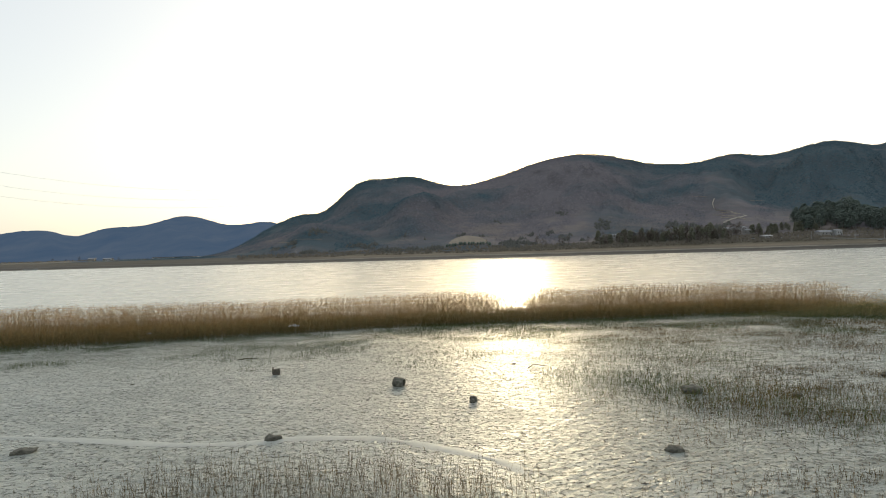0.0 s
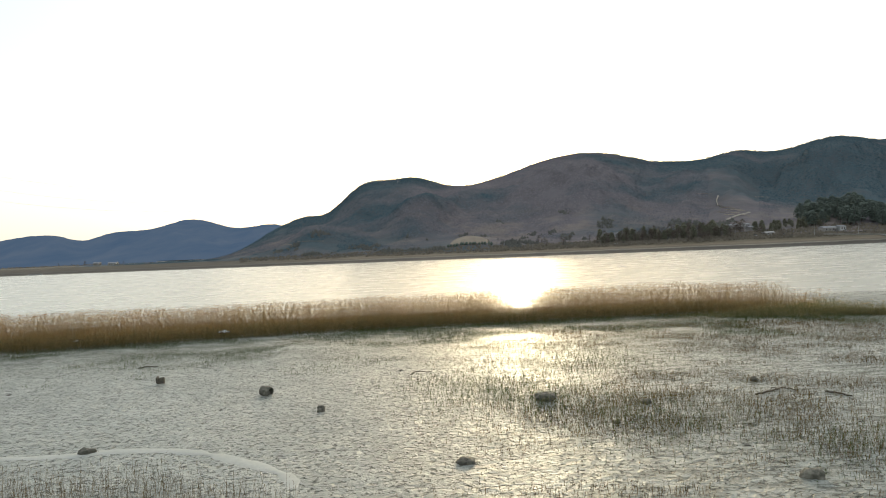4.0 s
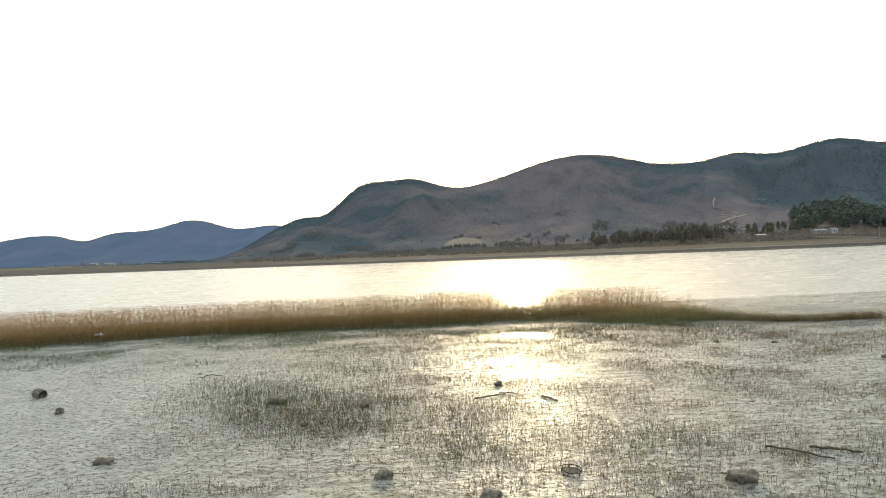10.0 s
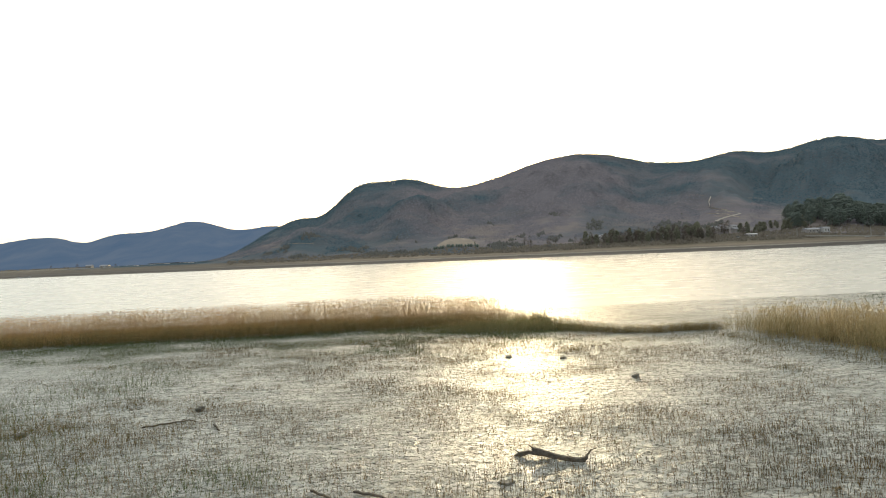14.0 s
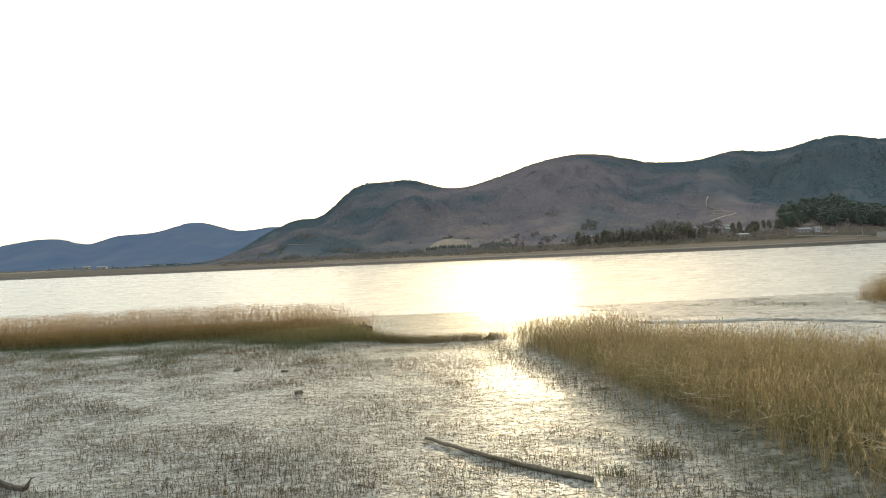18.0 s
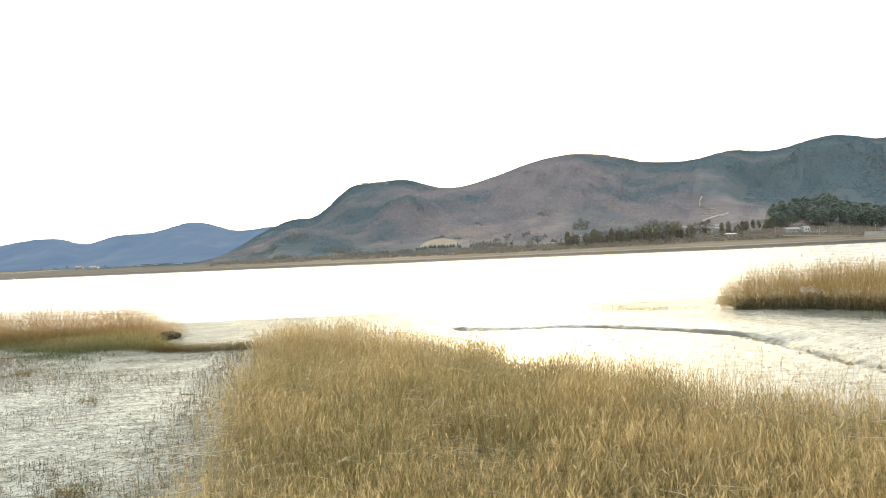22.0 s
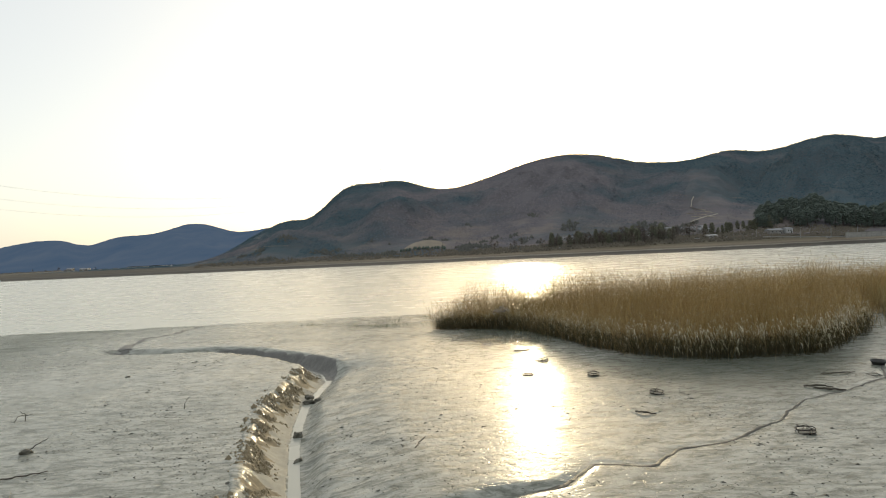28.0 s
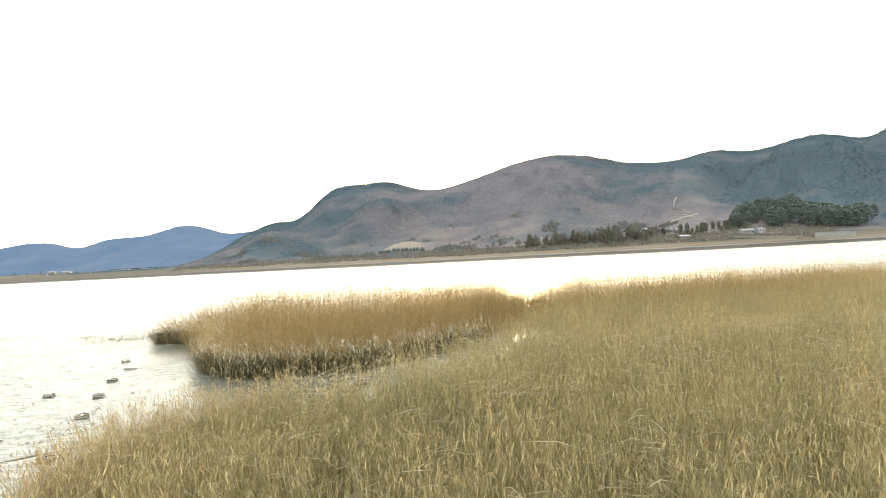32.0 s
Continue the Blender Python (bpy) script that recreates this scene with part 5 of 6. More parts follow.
def stick(name, pts, radii, mat, label, category, sides=7, group=""):
    P = np.array(pts, float)
    u = np.linspace(0, len(P) - 1, max(8, len(P) * 4))
    Q = np.stack([np.interp(u, np.arange(len(P)), P[:, i]) for i in range(3)], -1)
    Rr = np.interp(u, np.arange(len(P)), np.broadcast_to(np.array(radii, float), (len(P),)))
    k = np.arange(len(u))
    Q[:, 2] += ground_z(Q[:, 0], Q[:, 1]) + 0.012 * np.sin(k * 1.9)
    Q[:, 0] += 0.012 * np.sin(k * 1.3)
    ob = part(name, tube(bmesh.new(), Q, Rr * (1 + 0.08 * np.sin(k * 2.3)), sides), mat, shade=True)
    return tagged(ob, label, category, group)


stick("driftwood_log", [(39.63, 14.88, 0.075), (40.5, 13.98, 0.06), (41.35, 13.15, 0.05), (42.3, 12.35, 0.05), (43.36, 11.44, 0.05)], [0.045, 0.055, 0.06, 0.066, 0.07], POLE, "long straight pale driftwood pole lying on stubble mud", "log", 9)
STICKS = [((16.8, 18.1, 0.03), (17.5, 18.35, 0.06), (18.1, 18.7, 0.03), 0.028), ((19.15, 18.0, 0.03), (19.35, 17.7, 0.05), (19.55, 17.35, 0.02), 0.03), ((17.8, 18.8, 0.02), (18.2, 18.6, 0.05), (18.5, 18.4, 0.02), 0.016), ((23.4, 12.2, 0.03), (23.9, 11.7, 0.05), (24.4, 11.2, 0.03), 0.026), ((24.4, 12.0, 0.03), (24.9, 11.7, 0.06), (25.3, 11.45, 0.03), 0.03), ((88.6, 19.1, 0.02), (88.9, 18.8, 0.05), (89.4, 18.7, 0.02), 0.035), ((88.4, 19.3, 0.04), (88.9, 19.15, 0.09), (89.2, 19.0, 0.03), 0.03), ((90.2, 20.9, 0.02), (90.8, 20.7, 0.06), (91.5, 20.9, 0.02), 0.022), ((81.9, 17.6, 0.03), (82.05, 17.35, 0.08), (82.4, 17.3, 0.02), 0.03), ((75.2, 15.5, 0.03), (75.35, 15.7, 0.14), (75.45, 15.8, 0.18), 0.012), ((64.3, 17.0, 0.05), (64.5, 17.1, 0.2), (64.7, 17.2, 0.3), 0.014), ((66.9, 21.0, 0.0), (66.95, 21.0, 0.25), (67.05, 21.05, 0.38), 0.012), ((61.8, 20.4, 0.0), (61.85, 20.4, 0.22), (61.7, 20.3, 0.36), 0.012), ((61.5, 20.3, 0.0), (61.6, 20.4, 0.2), (61.9, 20.6, 0.16), 0.011), ((65.0, 14.9, 0.02), (65.5, 15.1, 0.03), (65.9, 15.35, 0.02), 0.018), ((80.1, 28.9, 0.02), (80.4, 28.7, 0.05), (80.8, 28.8, 0.02), 0.03), ((80.6, 26.4, 0.02), (80.9, 26.2, 0.04), (81.2, 26.2, 0.02), 0.02), ((5.2, 24.0, 0.0), (5.5, 24.2, 0.1), (6.1, 24.2, 0.03), 0.018), ((-8.6, 29.0, 0.02), (-8.2, 29.2, 0.06), (-7.7, 29.2, 0.02), 0.03)]
for a_, b_, c_, rr in STICKS:
    stick("driftwood_stick", [a_, b_, c_], [rr, rr * 1.1, rr * 0.7], DRIFT, "thin dark driftwood stick on wet mud", "stick", 6, "sticks on the mudflat")

# a forked slab of driftwood with a twiggy end
root = new("driftwood_slab")


def plank(stations, y0, thick, seed):
    """A warped board: (x, foot, top) along its length, jagged by weather."""
    bm = bmesh.new()
    rows_ = [[bm.verts.new((x, y0 - thick, lo)), bm.verts.new((x, y0 + thick, lo + 0.01)), bm.verts.new((x, y0 + thick * 0.8, hi)), bm.verts.new((x, y0 - thick * 0.7, hi - 0.02))] for x, lo, hi in stations]
    for A_, B_ in zip(rows_, rows_[1:]):
        for i in range(4):
            bm.faces.new((A_[i], B_[i], B_[(i + 1) % 4], A_[(i + 1) % 4]))
    bm.faces.new(rows_[0][::-1])
    bm.faces.new(rows_[-1])
    bmesh.ops.subdivide_edges(bm, edges=bm.edges[:], cuts=2, use_grid_fill=True, fractal=0.10, along_normal=0.4, seed=seed)
    return bm


part("slab", plank([(-0.42, 0.26, 0.40), (-0.2, 0.15, 0.34), (0.12, 0.05, 0.22), (0.45, 0.0, 0.14), (0.75, -0.02, 0.12), (0.88, 0.0, 0.18), (0.96, 0.14, 0.30)], 0.0, 0.05, 3), DRIFT, root)
part("limb", plank([(-0.90, -0.03, 0.02), (-0.74, -0.03, 0.15), (-0.52, 0.09, 0.22), (-0.2, 0.05, 0.15), (0.2, -0.02, 0.06)], 0.13, 0.03, 5), DRIFT, root)
part("splinter", tube(bmesh.new(), [(-0.36, 0, 0.34), (-0.46, -0.02, 0.43), (-0.5, -0.02, 0.50)], [0.03, 0.02, 0.006], 5), DRIFT, root)
part("splinter", tube(bmesh.new(), [(-0.75, 0.12, 0.10), (-0.84, 0.1, 0.20), (-0.92, 0.1, 0.24)], [0.025, 0.018, 0.006], 5), DRIFT, root)
part("twig", tube(bmesh.new(), [(0.9, 0, 0.16), (0.98, 0.02, 0.30), (1.04, 0.03, 0.42), (1.16, 0.05, 0.47)], [0.035, 0.028, 0.02, 0.01], 6), DRIFT, root)
put_at(root, 29.15, 13.2, -20)
root.matrix_basis = root.matrix_basis @ Matrix.Diagonal((1, 0.8, 0.72, 1))
tagged(root, "forked slab of grey driftwood with broken twigs, on mud", "driftwood")

# overhung reed hummock at the end of the reed belt, built as a dark heap of stems
heap = new("reed_hummock")
part("clump", lump_mesh(1.5, 1.0, 0.7, 77.0), LITTER_DARK, heap)
r = np.random.default_rng(610)
for k in range(26):
    az, z0 = r.uniform(0, 6.28), r.uniform(0.08, 0.42)
    c0 = np.array([r.normal(0, 0.25), r.normal(0, 0.2), z0])
    d0 = np.array([math.cos(az), math.sin(az), r.normal(0.12, 0.25)]) * r.uniform(0.35, 0.75)
    part("stem", tube(bmesh.new(), [c0 - d0, c0 + np.array([0, 0, 0.05]), c0 + d0], [0.006, 0.010, 0.004], 4), LITTER_DARK, heap)
put_at(heap, 35.3, 40.2, 15)
tagged(heap, "dark hummock of matted stems at the reed belt's end", "wrack heap")

# scraps of white plastic caught in the reeds
for k, (x, y, w) in enumerate([(-8.0, 40.0, 0.75), (-17.3, 38.6, 0.35), (80.9, 38.5, 2.0), (97.6, 28.6, 0.5)]):
    bm = bmesh.new()
    bmesh.ops.create_grid(bm, x_segments=8, y_segments=6, size=0.5)
    for v in bm.verts:
        v.co.z = 0.18 * noise.noise(v.co * 4 + Vector((k * 5, 0, 0))) + 0.25 * math.exp(-v.co.length_squared * 8)
    bmesh.ops.scale(bm, verts=bm.verts, vec=(w, w * 0.55, w * 0.7))
    bmesh.ops.solidify(bm, geom=bm.faces[:], thickness=0.004)
    ob = put_at(part("plastic_scrap", bm, FIELD if k == 2 else WHITE), x, y, k * 40, (0.45, 0.45, 0.95, 0.1)[k])
    tagged(ob, "dull grey torn sheet draped over bent reeds" if k == 2 else "crumpled scrap of white plastic caught among reeds", "litter", "litter in the reeds")

# small clods and worm casts
def clods(poly, density, seed, near=None):
    x, y = scatter(poly, density, seed, 0, near)
    r = np.random.default_rng(seed)
    o = np.array([(1, 0, 0), (0, 1, 0), (-1, 0, 0), (0, -1, 0), (0, 0, 0.8), (0.2, 0.1, -0.6)])
    kinds = []
    for k in range(8):
        V = o * r.uniform(0.6, 1.3, (6, 1)) * np.array([1.7, 0.9, 0.7]) * 0.035
        F = np.array([(0, 1, 4), (1, 2, 4), (2, 3, 4), (3, 0, 4)])  # half sunk in the mud
        kinds.append((V, F, np.zeros(4, int)))
    return sow(kinds, x, y, ground_z(x, y), r.lognormal(-0.95, 0.5, len(x)), seed)


V, F, M = clods([(-28, 9), (8, 9), (14, 16), (10, 30), (-10, 35), (-28, 32)], 12, 301, lambda x, y: np.clip(0.35 + 1.2 * fbm(x * 0.5, y * 0.5, 3, 302), 0, 1))
tagged(part("mud_clods", np_mesh("mud_clods", V, F, [CLOD], M)), "small dark clods and shells strewn over rippled mud", "clods", kind="stuff")
V, F, M = clods([(50, 30), (60, 27), (67, 10), (95, 10), (92, 21), (84, 30), (76, 39), (60, 44)], 48, 311, lambda x, y: np.clip(0.35 + 1.2 * fbm(x * 0.5, y * 0.5, 3, 312), 0, 1))
tagged(part("mud_clods", np_mesh("mud_clods", V, F, [CLOD], M)), "small dark clods and shell bits on smooth mud", "clods", kind="stuff")
V, F, M = clods([(8, 9), (48, 9), (45, 31), (10, 36)], 9, 321)
tagged(part("mud_clods", np_mesh("mud_clods", V, F, [CLOD], M)), "dark clods and broken stalk ends among stubble", "clods", kind="stuff")


# Dark ribbon laid on the mud in place of the crack's shade
line = np.array(CRACK, float)
u = np.linspace(1.6, len(line) - 2.2, 420)
cx, cy = np.interp(u, np.arange(len(line)), line[:, 0]), np.interp(u, np.arange(len(line)), line[:, 1])
cx, cy = cx + 0.16 * fbm(u * 3.1, 0.2, 4, 351), cy + 0.16 * fbm(u * 3.1, 5.2, 4, 352)
half = np.interp(u, [1.6, 3, 6, 11], [0.075, 0.045, 0.03, 0.022]) * (0.7 + 0.9 * np.clip(fbm(u * 9, 0.6, 3, 353) + 0.4, 0, 1))
tx, ty = np.gradient(cx), np.gradient(cy)
tl = np.hypot(tx, ty)
rows = [np.stack([cx - ty / tl * half * o_, cy + tx / tl * half * o_, ground_z(cx, cy) + h_], -1) for o_, h_ in ((-1.6, 0.0), (-0.7, 0.022), (0.7, 0.022), (1.6, 0.0))]
tagged(part("crack", np_mesh("crack", np.stack(rows, 1).reshape(-1, 3), grid_faces(4, 420), [CLOD], shade=True)), "thin dark run-off crack wandering over the mud", "crack", kind="structure")
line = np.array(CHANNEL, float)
u = np.linspace(0.15, 6.9, 260)  # shade on the far side of the channel's upper reach, painted as a strip of dark wet mud
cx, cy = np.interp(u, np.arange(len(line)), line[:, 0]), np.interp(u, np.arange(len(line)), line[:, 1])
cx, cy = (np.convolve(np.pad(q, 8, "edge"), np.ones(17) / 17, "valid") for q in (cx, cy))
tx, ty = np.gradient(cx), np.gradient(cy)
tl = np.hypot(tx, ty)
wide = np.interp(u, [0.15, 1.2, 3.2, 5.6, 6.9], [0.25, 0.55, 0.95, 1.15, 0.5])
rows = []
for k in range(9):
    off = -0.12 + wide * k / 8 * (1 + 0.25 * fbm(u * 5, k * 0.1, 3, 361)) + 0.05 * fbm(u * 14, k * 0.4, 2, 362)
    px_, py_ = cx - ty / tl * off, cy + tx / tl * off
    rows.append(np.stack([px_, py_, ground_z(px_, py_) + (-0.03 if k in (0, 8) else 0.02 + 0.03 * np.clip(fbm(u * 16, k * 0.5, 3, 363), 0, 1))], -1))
tagged(part("channel_bank", np_mesh("channel_bank", np.stack(rows, 1).reshape(-1, 3), grid_faces(9, 260), [SHADE_MUD], shade=True)), "wet mud coloured dark for shade along the channel's far bank", "bank", kind="structure")
# Dark ribbon for the creek's shaded cut, in the same colour
cl = np.array(CREEK, float)
u = np.linspace(0, len(cl) - 1, 260)
cx, cy = np.interp(u, np.arange(len(cl)), cl[:, 0]) + 0.35 * fbm(u * 3.1, 0.2, 4, 371), np.interp(u, np.arange(len(cl)), cl[:, 1])
half = np.interp(u, [0, 2, 4, 5], [0.22, 0.17, 0.14, 0.08]) * (0.6 + np.clip(fbm(u * 7, 0.6, 3, 373) + 0.4, 0, 1))
rows = [np.stack([cx + half * o_, cy, ground_z(cx + half * o_, cy) + h_], -1) for o_, h_ in ((-1.7, -0.01), (-0.8, 0.06), (0.8, 0.06), (1.7, -0.01))]
tagged(part("creek_bed", np_mesh("creek_bed", np.stack(rows, 1).reshape(-1, 3), grid_faces(4, 260), [SHADE_MUD], shade=True)), "narrow dark creek wandering from the channel to the river", "creek", kind="structure")
u = np.linspace(6.7, 13.0, 420)
cx, cy = np.interp(u, np.arange(len(line)), line[:, 0]), np.interp(u, np.arange(len(line)), line[:, 1])
tx, ty = np.gradient(cx), np.gradient(cy)
tl = np.hypot(tx, ty)
tx, ty = np.convolve(np.pad(tx / tl, 12, "edge"), np.ones(25) / 25, "valid"), np.convolve(np.pad(ty / tl, 12, "edge"), np.ones(25) / 25, "valid")
rows = []
for k in range(19):
    off = 0.14 + 0.075 * k + 0.16 * fbm(u * 4, k * 0.12, 3, 345) * (1.9 if k == 18 else 0.5)
    px_, py_ = cx + ty * off, cy - tx * off
    crumble = 0.05 * np.clip(fbm(px_ * 5.2, py_ * 5.2, 4, 346), -0.15, 1) * smooth(6, 9, k) * smooth(17, 12, k)
    rows.append(np.stack([px_, py_, ground_z(px_, py_) + (-0.03 if k in (0, 18) else 0.02 + crumble)], -1))
rowi = np.tile(np.arange(18), 419)
upper = (rowi + 9 * np.repeat(fbm(np.linspace(0, 40, 419), 0.4, 3, 347), 18)) > 6
rim_ = rowi + np.repeat(6 * fbm(np.linspace(0, 90, 419), 0.9, 4, 348), 18) + 5 * fbm(np.tile(np.arange(18), 419) * 0.7, np.repeat(np.linspace(0, 160, 419), 18), 2, 349)
bank_ = part("channel_bank", np_mesh("channel_bank", np.stack(rows, 1).reshape(-1, 3), grid_faces(19, 420), [SLICK, CRUMB, MUD], np.where(rim_ > 11.5, 2, upper.astype(int)), True))
tagged(bank_, "crumbled golden-brown upper bank of the tidal channel", "bank", kind="structure")
r = np.random.default_rng(340)
u = r.uniform(6.7, 13.0, 7500)
cx, cy = np.interp(u, np.arange(len(line)), line[:, 0]), np.interp(u, np.arange(len(line)), line[:, 1])
gx_, gy_ = np.interp(u + 0.1, np.arange(len(line)), line[:, 0]) - cx, np.interp(u + 0.1, np.arange(len(line)), line[:, 1]) - cy
gl = np.hypot(gx_, gy_)
off = np.clip(r.normal(0.95, 0.24, len(u)), 0.2, 1.6)
x, y = cx + gy_ / gl * off, cy - gx_ / gl * off
keep = fbm(x * 1.9, y * 1.9, 3, 341) > 0.09
x, y = x[keep], y[keep]
o = np.array([(1, 0, 0), (0, 1, 0), (-1, 0, 0), (0, -1, 0), (0, 0, 0.9), (0, 0, -0.7)], float)
f8 = np.array([(0, 1, 4), (1, 2, 4), (2, 3, 4), (3, 0, 4), (1, 0, 5), (2, 1, 5), (3, 2, 5), (0, 3, 5)])
kinds = [(o * r.uniform(0.5, 1.4, (6, 1)) * 0.036, f8, np.zeros(8, int)) for _ in range(10)]
V, F, M = sow(kinds, x, y, ground_z(x, y) + 0.01, r.lognormal(-0.2, 0.55, len(x)), 342)
tagged(part("bank_crumbs", np_mesh("bank_crumbs", V, F, [CRUMB], M)), "crumbling brown clods on the channel's steep bank", "clods", kind="stuff")


# ---- the far side ----
def land_z(x, y):
    a = x / y
    return float(bank_z(a, y)) if (y - bank_y(a) < 70 or a < -0.55) else float(hill_z(a, y))


def far_tree(kind, seed):
    """A tree of about 12 m: tapered trunk, limbs, and a ragged crown of many small clumps or twig sprays."""
    r = np.random.default_rng(seed)
    t = new({"pine": "pine_tree", "bare": "bare_tree", "bamboo": "leafy_tree"}[kind])
    h = 12.0
    bend = r.normal(0, 0.5, 2)
    zs = np.linspace(0, 1, 7)
    trunk = np.stack([bend[0] * zs**2, bend[1] * zs**2, zs * h * 0.92], -1)
    part("trunk", tube(bmesh.new(), trunk, np.interp(zs, [0, 1], [0.26, 0.04]), 7), BARK, t)
    low = {"pine": 0.12, "bare": 0.10, "bamboo": 0.08}[kind]
    wide = {"pine": 3.7, "bare": 4.6, "bamboo": 2.8}[kind]
    V, F = [], []
    for k in range(9):
        f = r.uniform(low, 0.9)
        az, reach = r.uniform(0, 6.28), wide * r.uniform(0.5, 1.0) * (1.15 - f * 0.6)
        b0 = np.array([np.interp(f, zs, trunk[:, 0]), np.interp(f, zs, trunk[:, 1]), f * h * 0.92])
        tip = b0 + np.array([math.cos(az) * reach, math.sin(az) * reach, r.uniform(0.3, 2.2)])
        part("limb", tube(bmesh.new(), [b0, (b0 + tip) / 2 + np.array([0, 0, -0.15]), tip], [0.09, 0.06, 0.025], 5), BARK, t)
    o = np.array([(1, 0, 0), (0, 1, 0), (-1, 0, 0), (0, -1, 0), (0, 0, 1), (0, 0, -1)], float)
    f8 = np.array([(0, 1, 4), (1, 2, 4), (2, 3, 4), (3, 0, 4), (1, 0, 5), (2, 1, 5), (3, 2, 5), (0, 3, 5)])
    for k in range({"pine": 230, "bare": 330, "bamboo": 240}[kind]):
        f = r.uniform(0, 1) ** 0.8
        z = (low + (1.03 - low) * f) * h
        shape = {"pine": np.sin(np.pi * (0.18 + 0.8 * f)) ** 0.6, "bare": np.sin(np.pi * (0.12 + 0.86 * f)) ** 0.7, "bamboo": np.sin(np.pi * (0.25 + 0.73 * f)) ** 0.5}[kind]
        az, rad = r.uniform(0, 6.28), wide * shape * (0.35 + 0.7 * math.sqrt(r.random())) * (1 + 0.25 * math.sin(3 * z + seed))
        c = np.array([bend[0] * f + rad * math.cos(az), bend[1] * f + rad * math.sin(az), z + r.normal(0, 0.25)])
        if kind == "bare":
            out = np.array([math.cos(az), math.sin(az), r.uniform(0.2, 1.4)])
            side = np.array([-math.sin(az), math.cos(az), 0]) * 0.10
            L = r.uniform(0.7, 1.6)
            n = len(V)
            V += [c - side, c + side, c + out * L, c + out * L * 0.6 + side * 5]
            F += [(n, n + 1, n + 2), (n + 1, n, n + 3)]
        else:
            sc = np.array([0.8, 0.8, 0.5 if kind == "pine" else 0.6]) * r.uniform(0.5, 1.15)
            n = len(V)
            V += list(o * sc * r.uniform(0.6, 1.3, (6, 1)) + c)
            F += [tuple(q + n) for q in f8]
    mat = {"pine": PINE, "bare": TWIG, "bamboo": BAMBOO}[kind]
    part("crown", np_mesh("crown", np.array(V), np.array(F), [mat]), parent=t)
    label = {"pine": "dark green pine on the far bank", "bare": "leafless grey-brown tree on the far bank", "bamboo": "bushy yellow-green tree on the far bank"}[kind]
    return tagged(t, label, "tree", {"pine": "pine grove on the far bank", "bare": "bare trees on the far bank", "bamboo": "green trees on the far bank"}[kind])


def plant(kind, spots, seed):
    r = np.random.default_rng(seed)
    first = [far_tree(kind, seed + k) for k in range(4)]
    for k, (x, y, size) in enumerate(spots):
        m = pose(x, y, land_z(x, y) - 0.3, 0, 0, r.uniform(0, 360)) @ Matrix.Diagonal((size, size, size * r.uniform(0.9, 1.1), 1))
        if k < 4:
            first[k].matrix_basis = m
        else:
            t = copy_thing(first[k % 4], m)
            t.matrix_basis = m


r = np.random.default_rng(400)
plant("pine", [(a * y, y, s_) for a, y, s_ in zip(np.linspace(0.755, 1.02, 110) + r.normal(0, 0.006, 110), r.uniform(556, 680, 110), r.uniform(1.1, 1.7, 110))], 410)
plant("bamboo", [(a * y, y, s_) for a, y, s_ in zip(np.concatenate([np.linspace(0.665, 0.80, 34), np.linspace(0.40, 0.60, 12)]) + r.normal(0, 0.006, 46), r.uniform(545, 600, 46), r.uniform(0.45, 0.9, 46))], 430)
ap = np.concatenate([np.linspace(0.36, 0.47, 16), np.linspace(0.47, 0.60, 18)]) + r.normal(0, 0.012, 34)
plant("bamboo", [(a * y, y, s_) for a, y, s_ in zip(ap, bank_y(ap) + r.uniform(65, 130, 34), r.uniform(0.7, 1.25, 34))], 490)
aa = np.concatenate([np.linspace(0.37, 0.63, 72), np.linspace(0.24, 0.37, 12), np.linspace(0.63, 0.70, 6), np.linspace(0.15, 0.24, 4), np.linspace(-0.60, -0.50, 6)]) + r.normal(0, 0.009, 100)
ab = np.linspace(0.375, 0.64, 44) + r.normal(0, 0.01, 44)
plant("bare", [(a * y, y, s_) for a, y, s_ in zip(ab, bank_y(ab) + r.uniform(60, 150, 44), r.uniform(0.5, 0.95, 44))], 470)
plant("bare", [(a * y, y, s_) for a, y, s_ in zip(aa, bank_y(aa) + r.uniform(50, 135, 100) + np.where(aa < -0.4, 150, 0), r.uniform(0.4, 1.2, 100) * np.where((aa > 0.38) & (aa < 0.64), 0.95, 0.7))], 450)

# winter woods over the hills
r = np.random.default_rng(500)
n = 120000
a = r.uniform(-0.5, 1.05, n)
t_ = np.concatenate([r.uniform(0.12, 0.97, n - 20000), r.uniform(0.03, 0.34, 7000), r.uniform(0.9, 1.01, 13000)])
y = bank_y(a) + 75 + t_ * (ridge_y(a) - bank_y(a) - 75)
keep = (fbm(a * 22, y / 90, 4, 501) > np.where(t_ < 0.34, -0.05, -0.5)) | (t_ > 0.9)
keep &= ~((np.abs(a - 0.115) < 0.05) & (y < 760)) & ~((np.abs(a - 0.618) < 0.05) & (y > 650) & (y < 1250))
a, y, t_ = a[keep], y[keep], t_[keep]
o = np.array([(1, 0, 0), (0, 1, 0), (-1, 0, 0), (0, -1, 0), (0.1, 0, 1.2), (0, 0, -0.5)], float)
f4 = np.array([(0, 1, 4), (1, 2, 4), (2, 3, 4), (3, 0, 4)])
kinds = [(o * r.uniform(0.55, 1.35, (6, 1)) * np.array([2.3, 2.3, 1.9]), f4, np.zeros(4, int)) for _ in range(10)]
V, F, M = sow(kinds, a * y, y, hill_z(a, y) - 0.9 + 0.9 * (t_ > 0.93), r.uniform(0.6, 1.4, len(a)), 502)
tagged(part("woodland", np_mesh("woodland", V, F, [WOOD], M, True)), "bare brown and dull green winter woods covering the hills", "woods", kind="stuff")


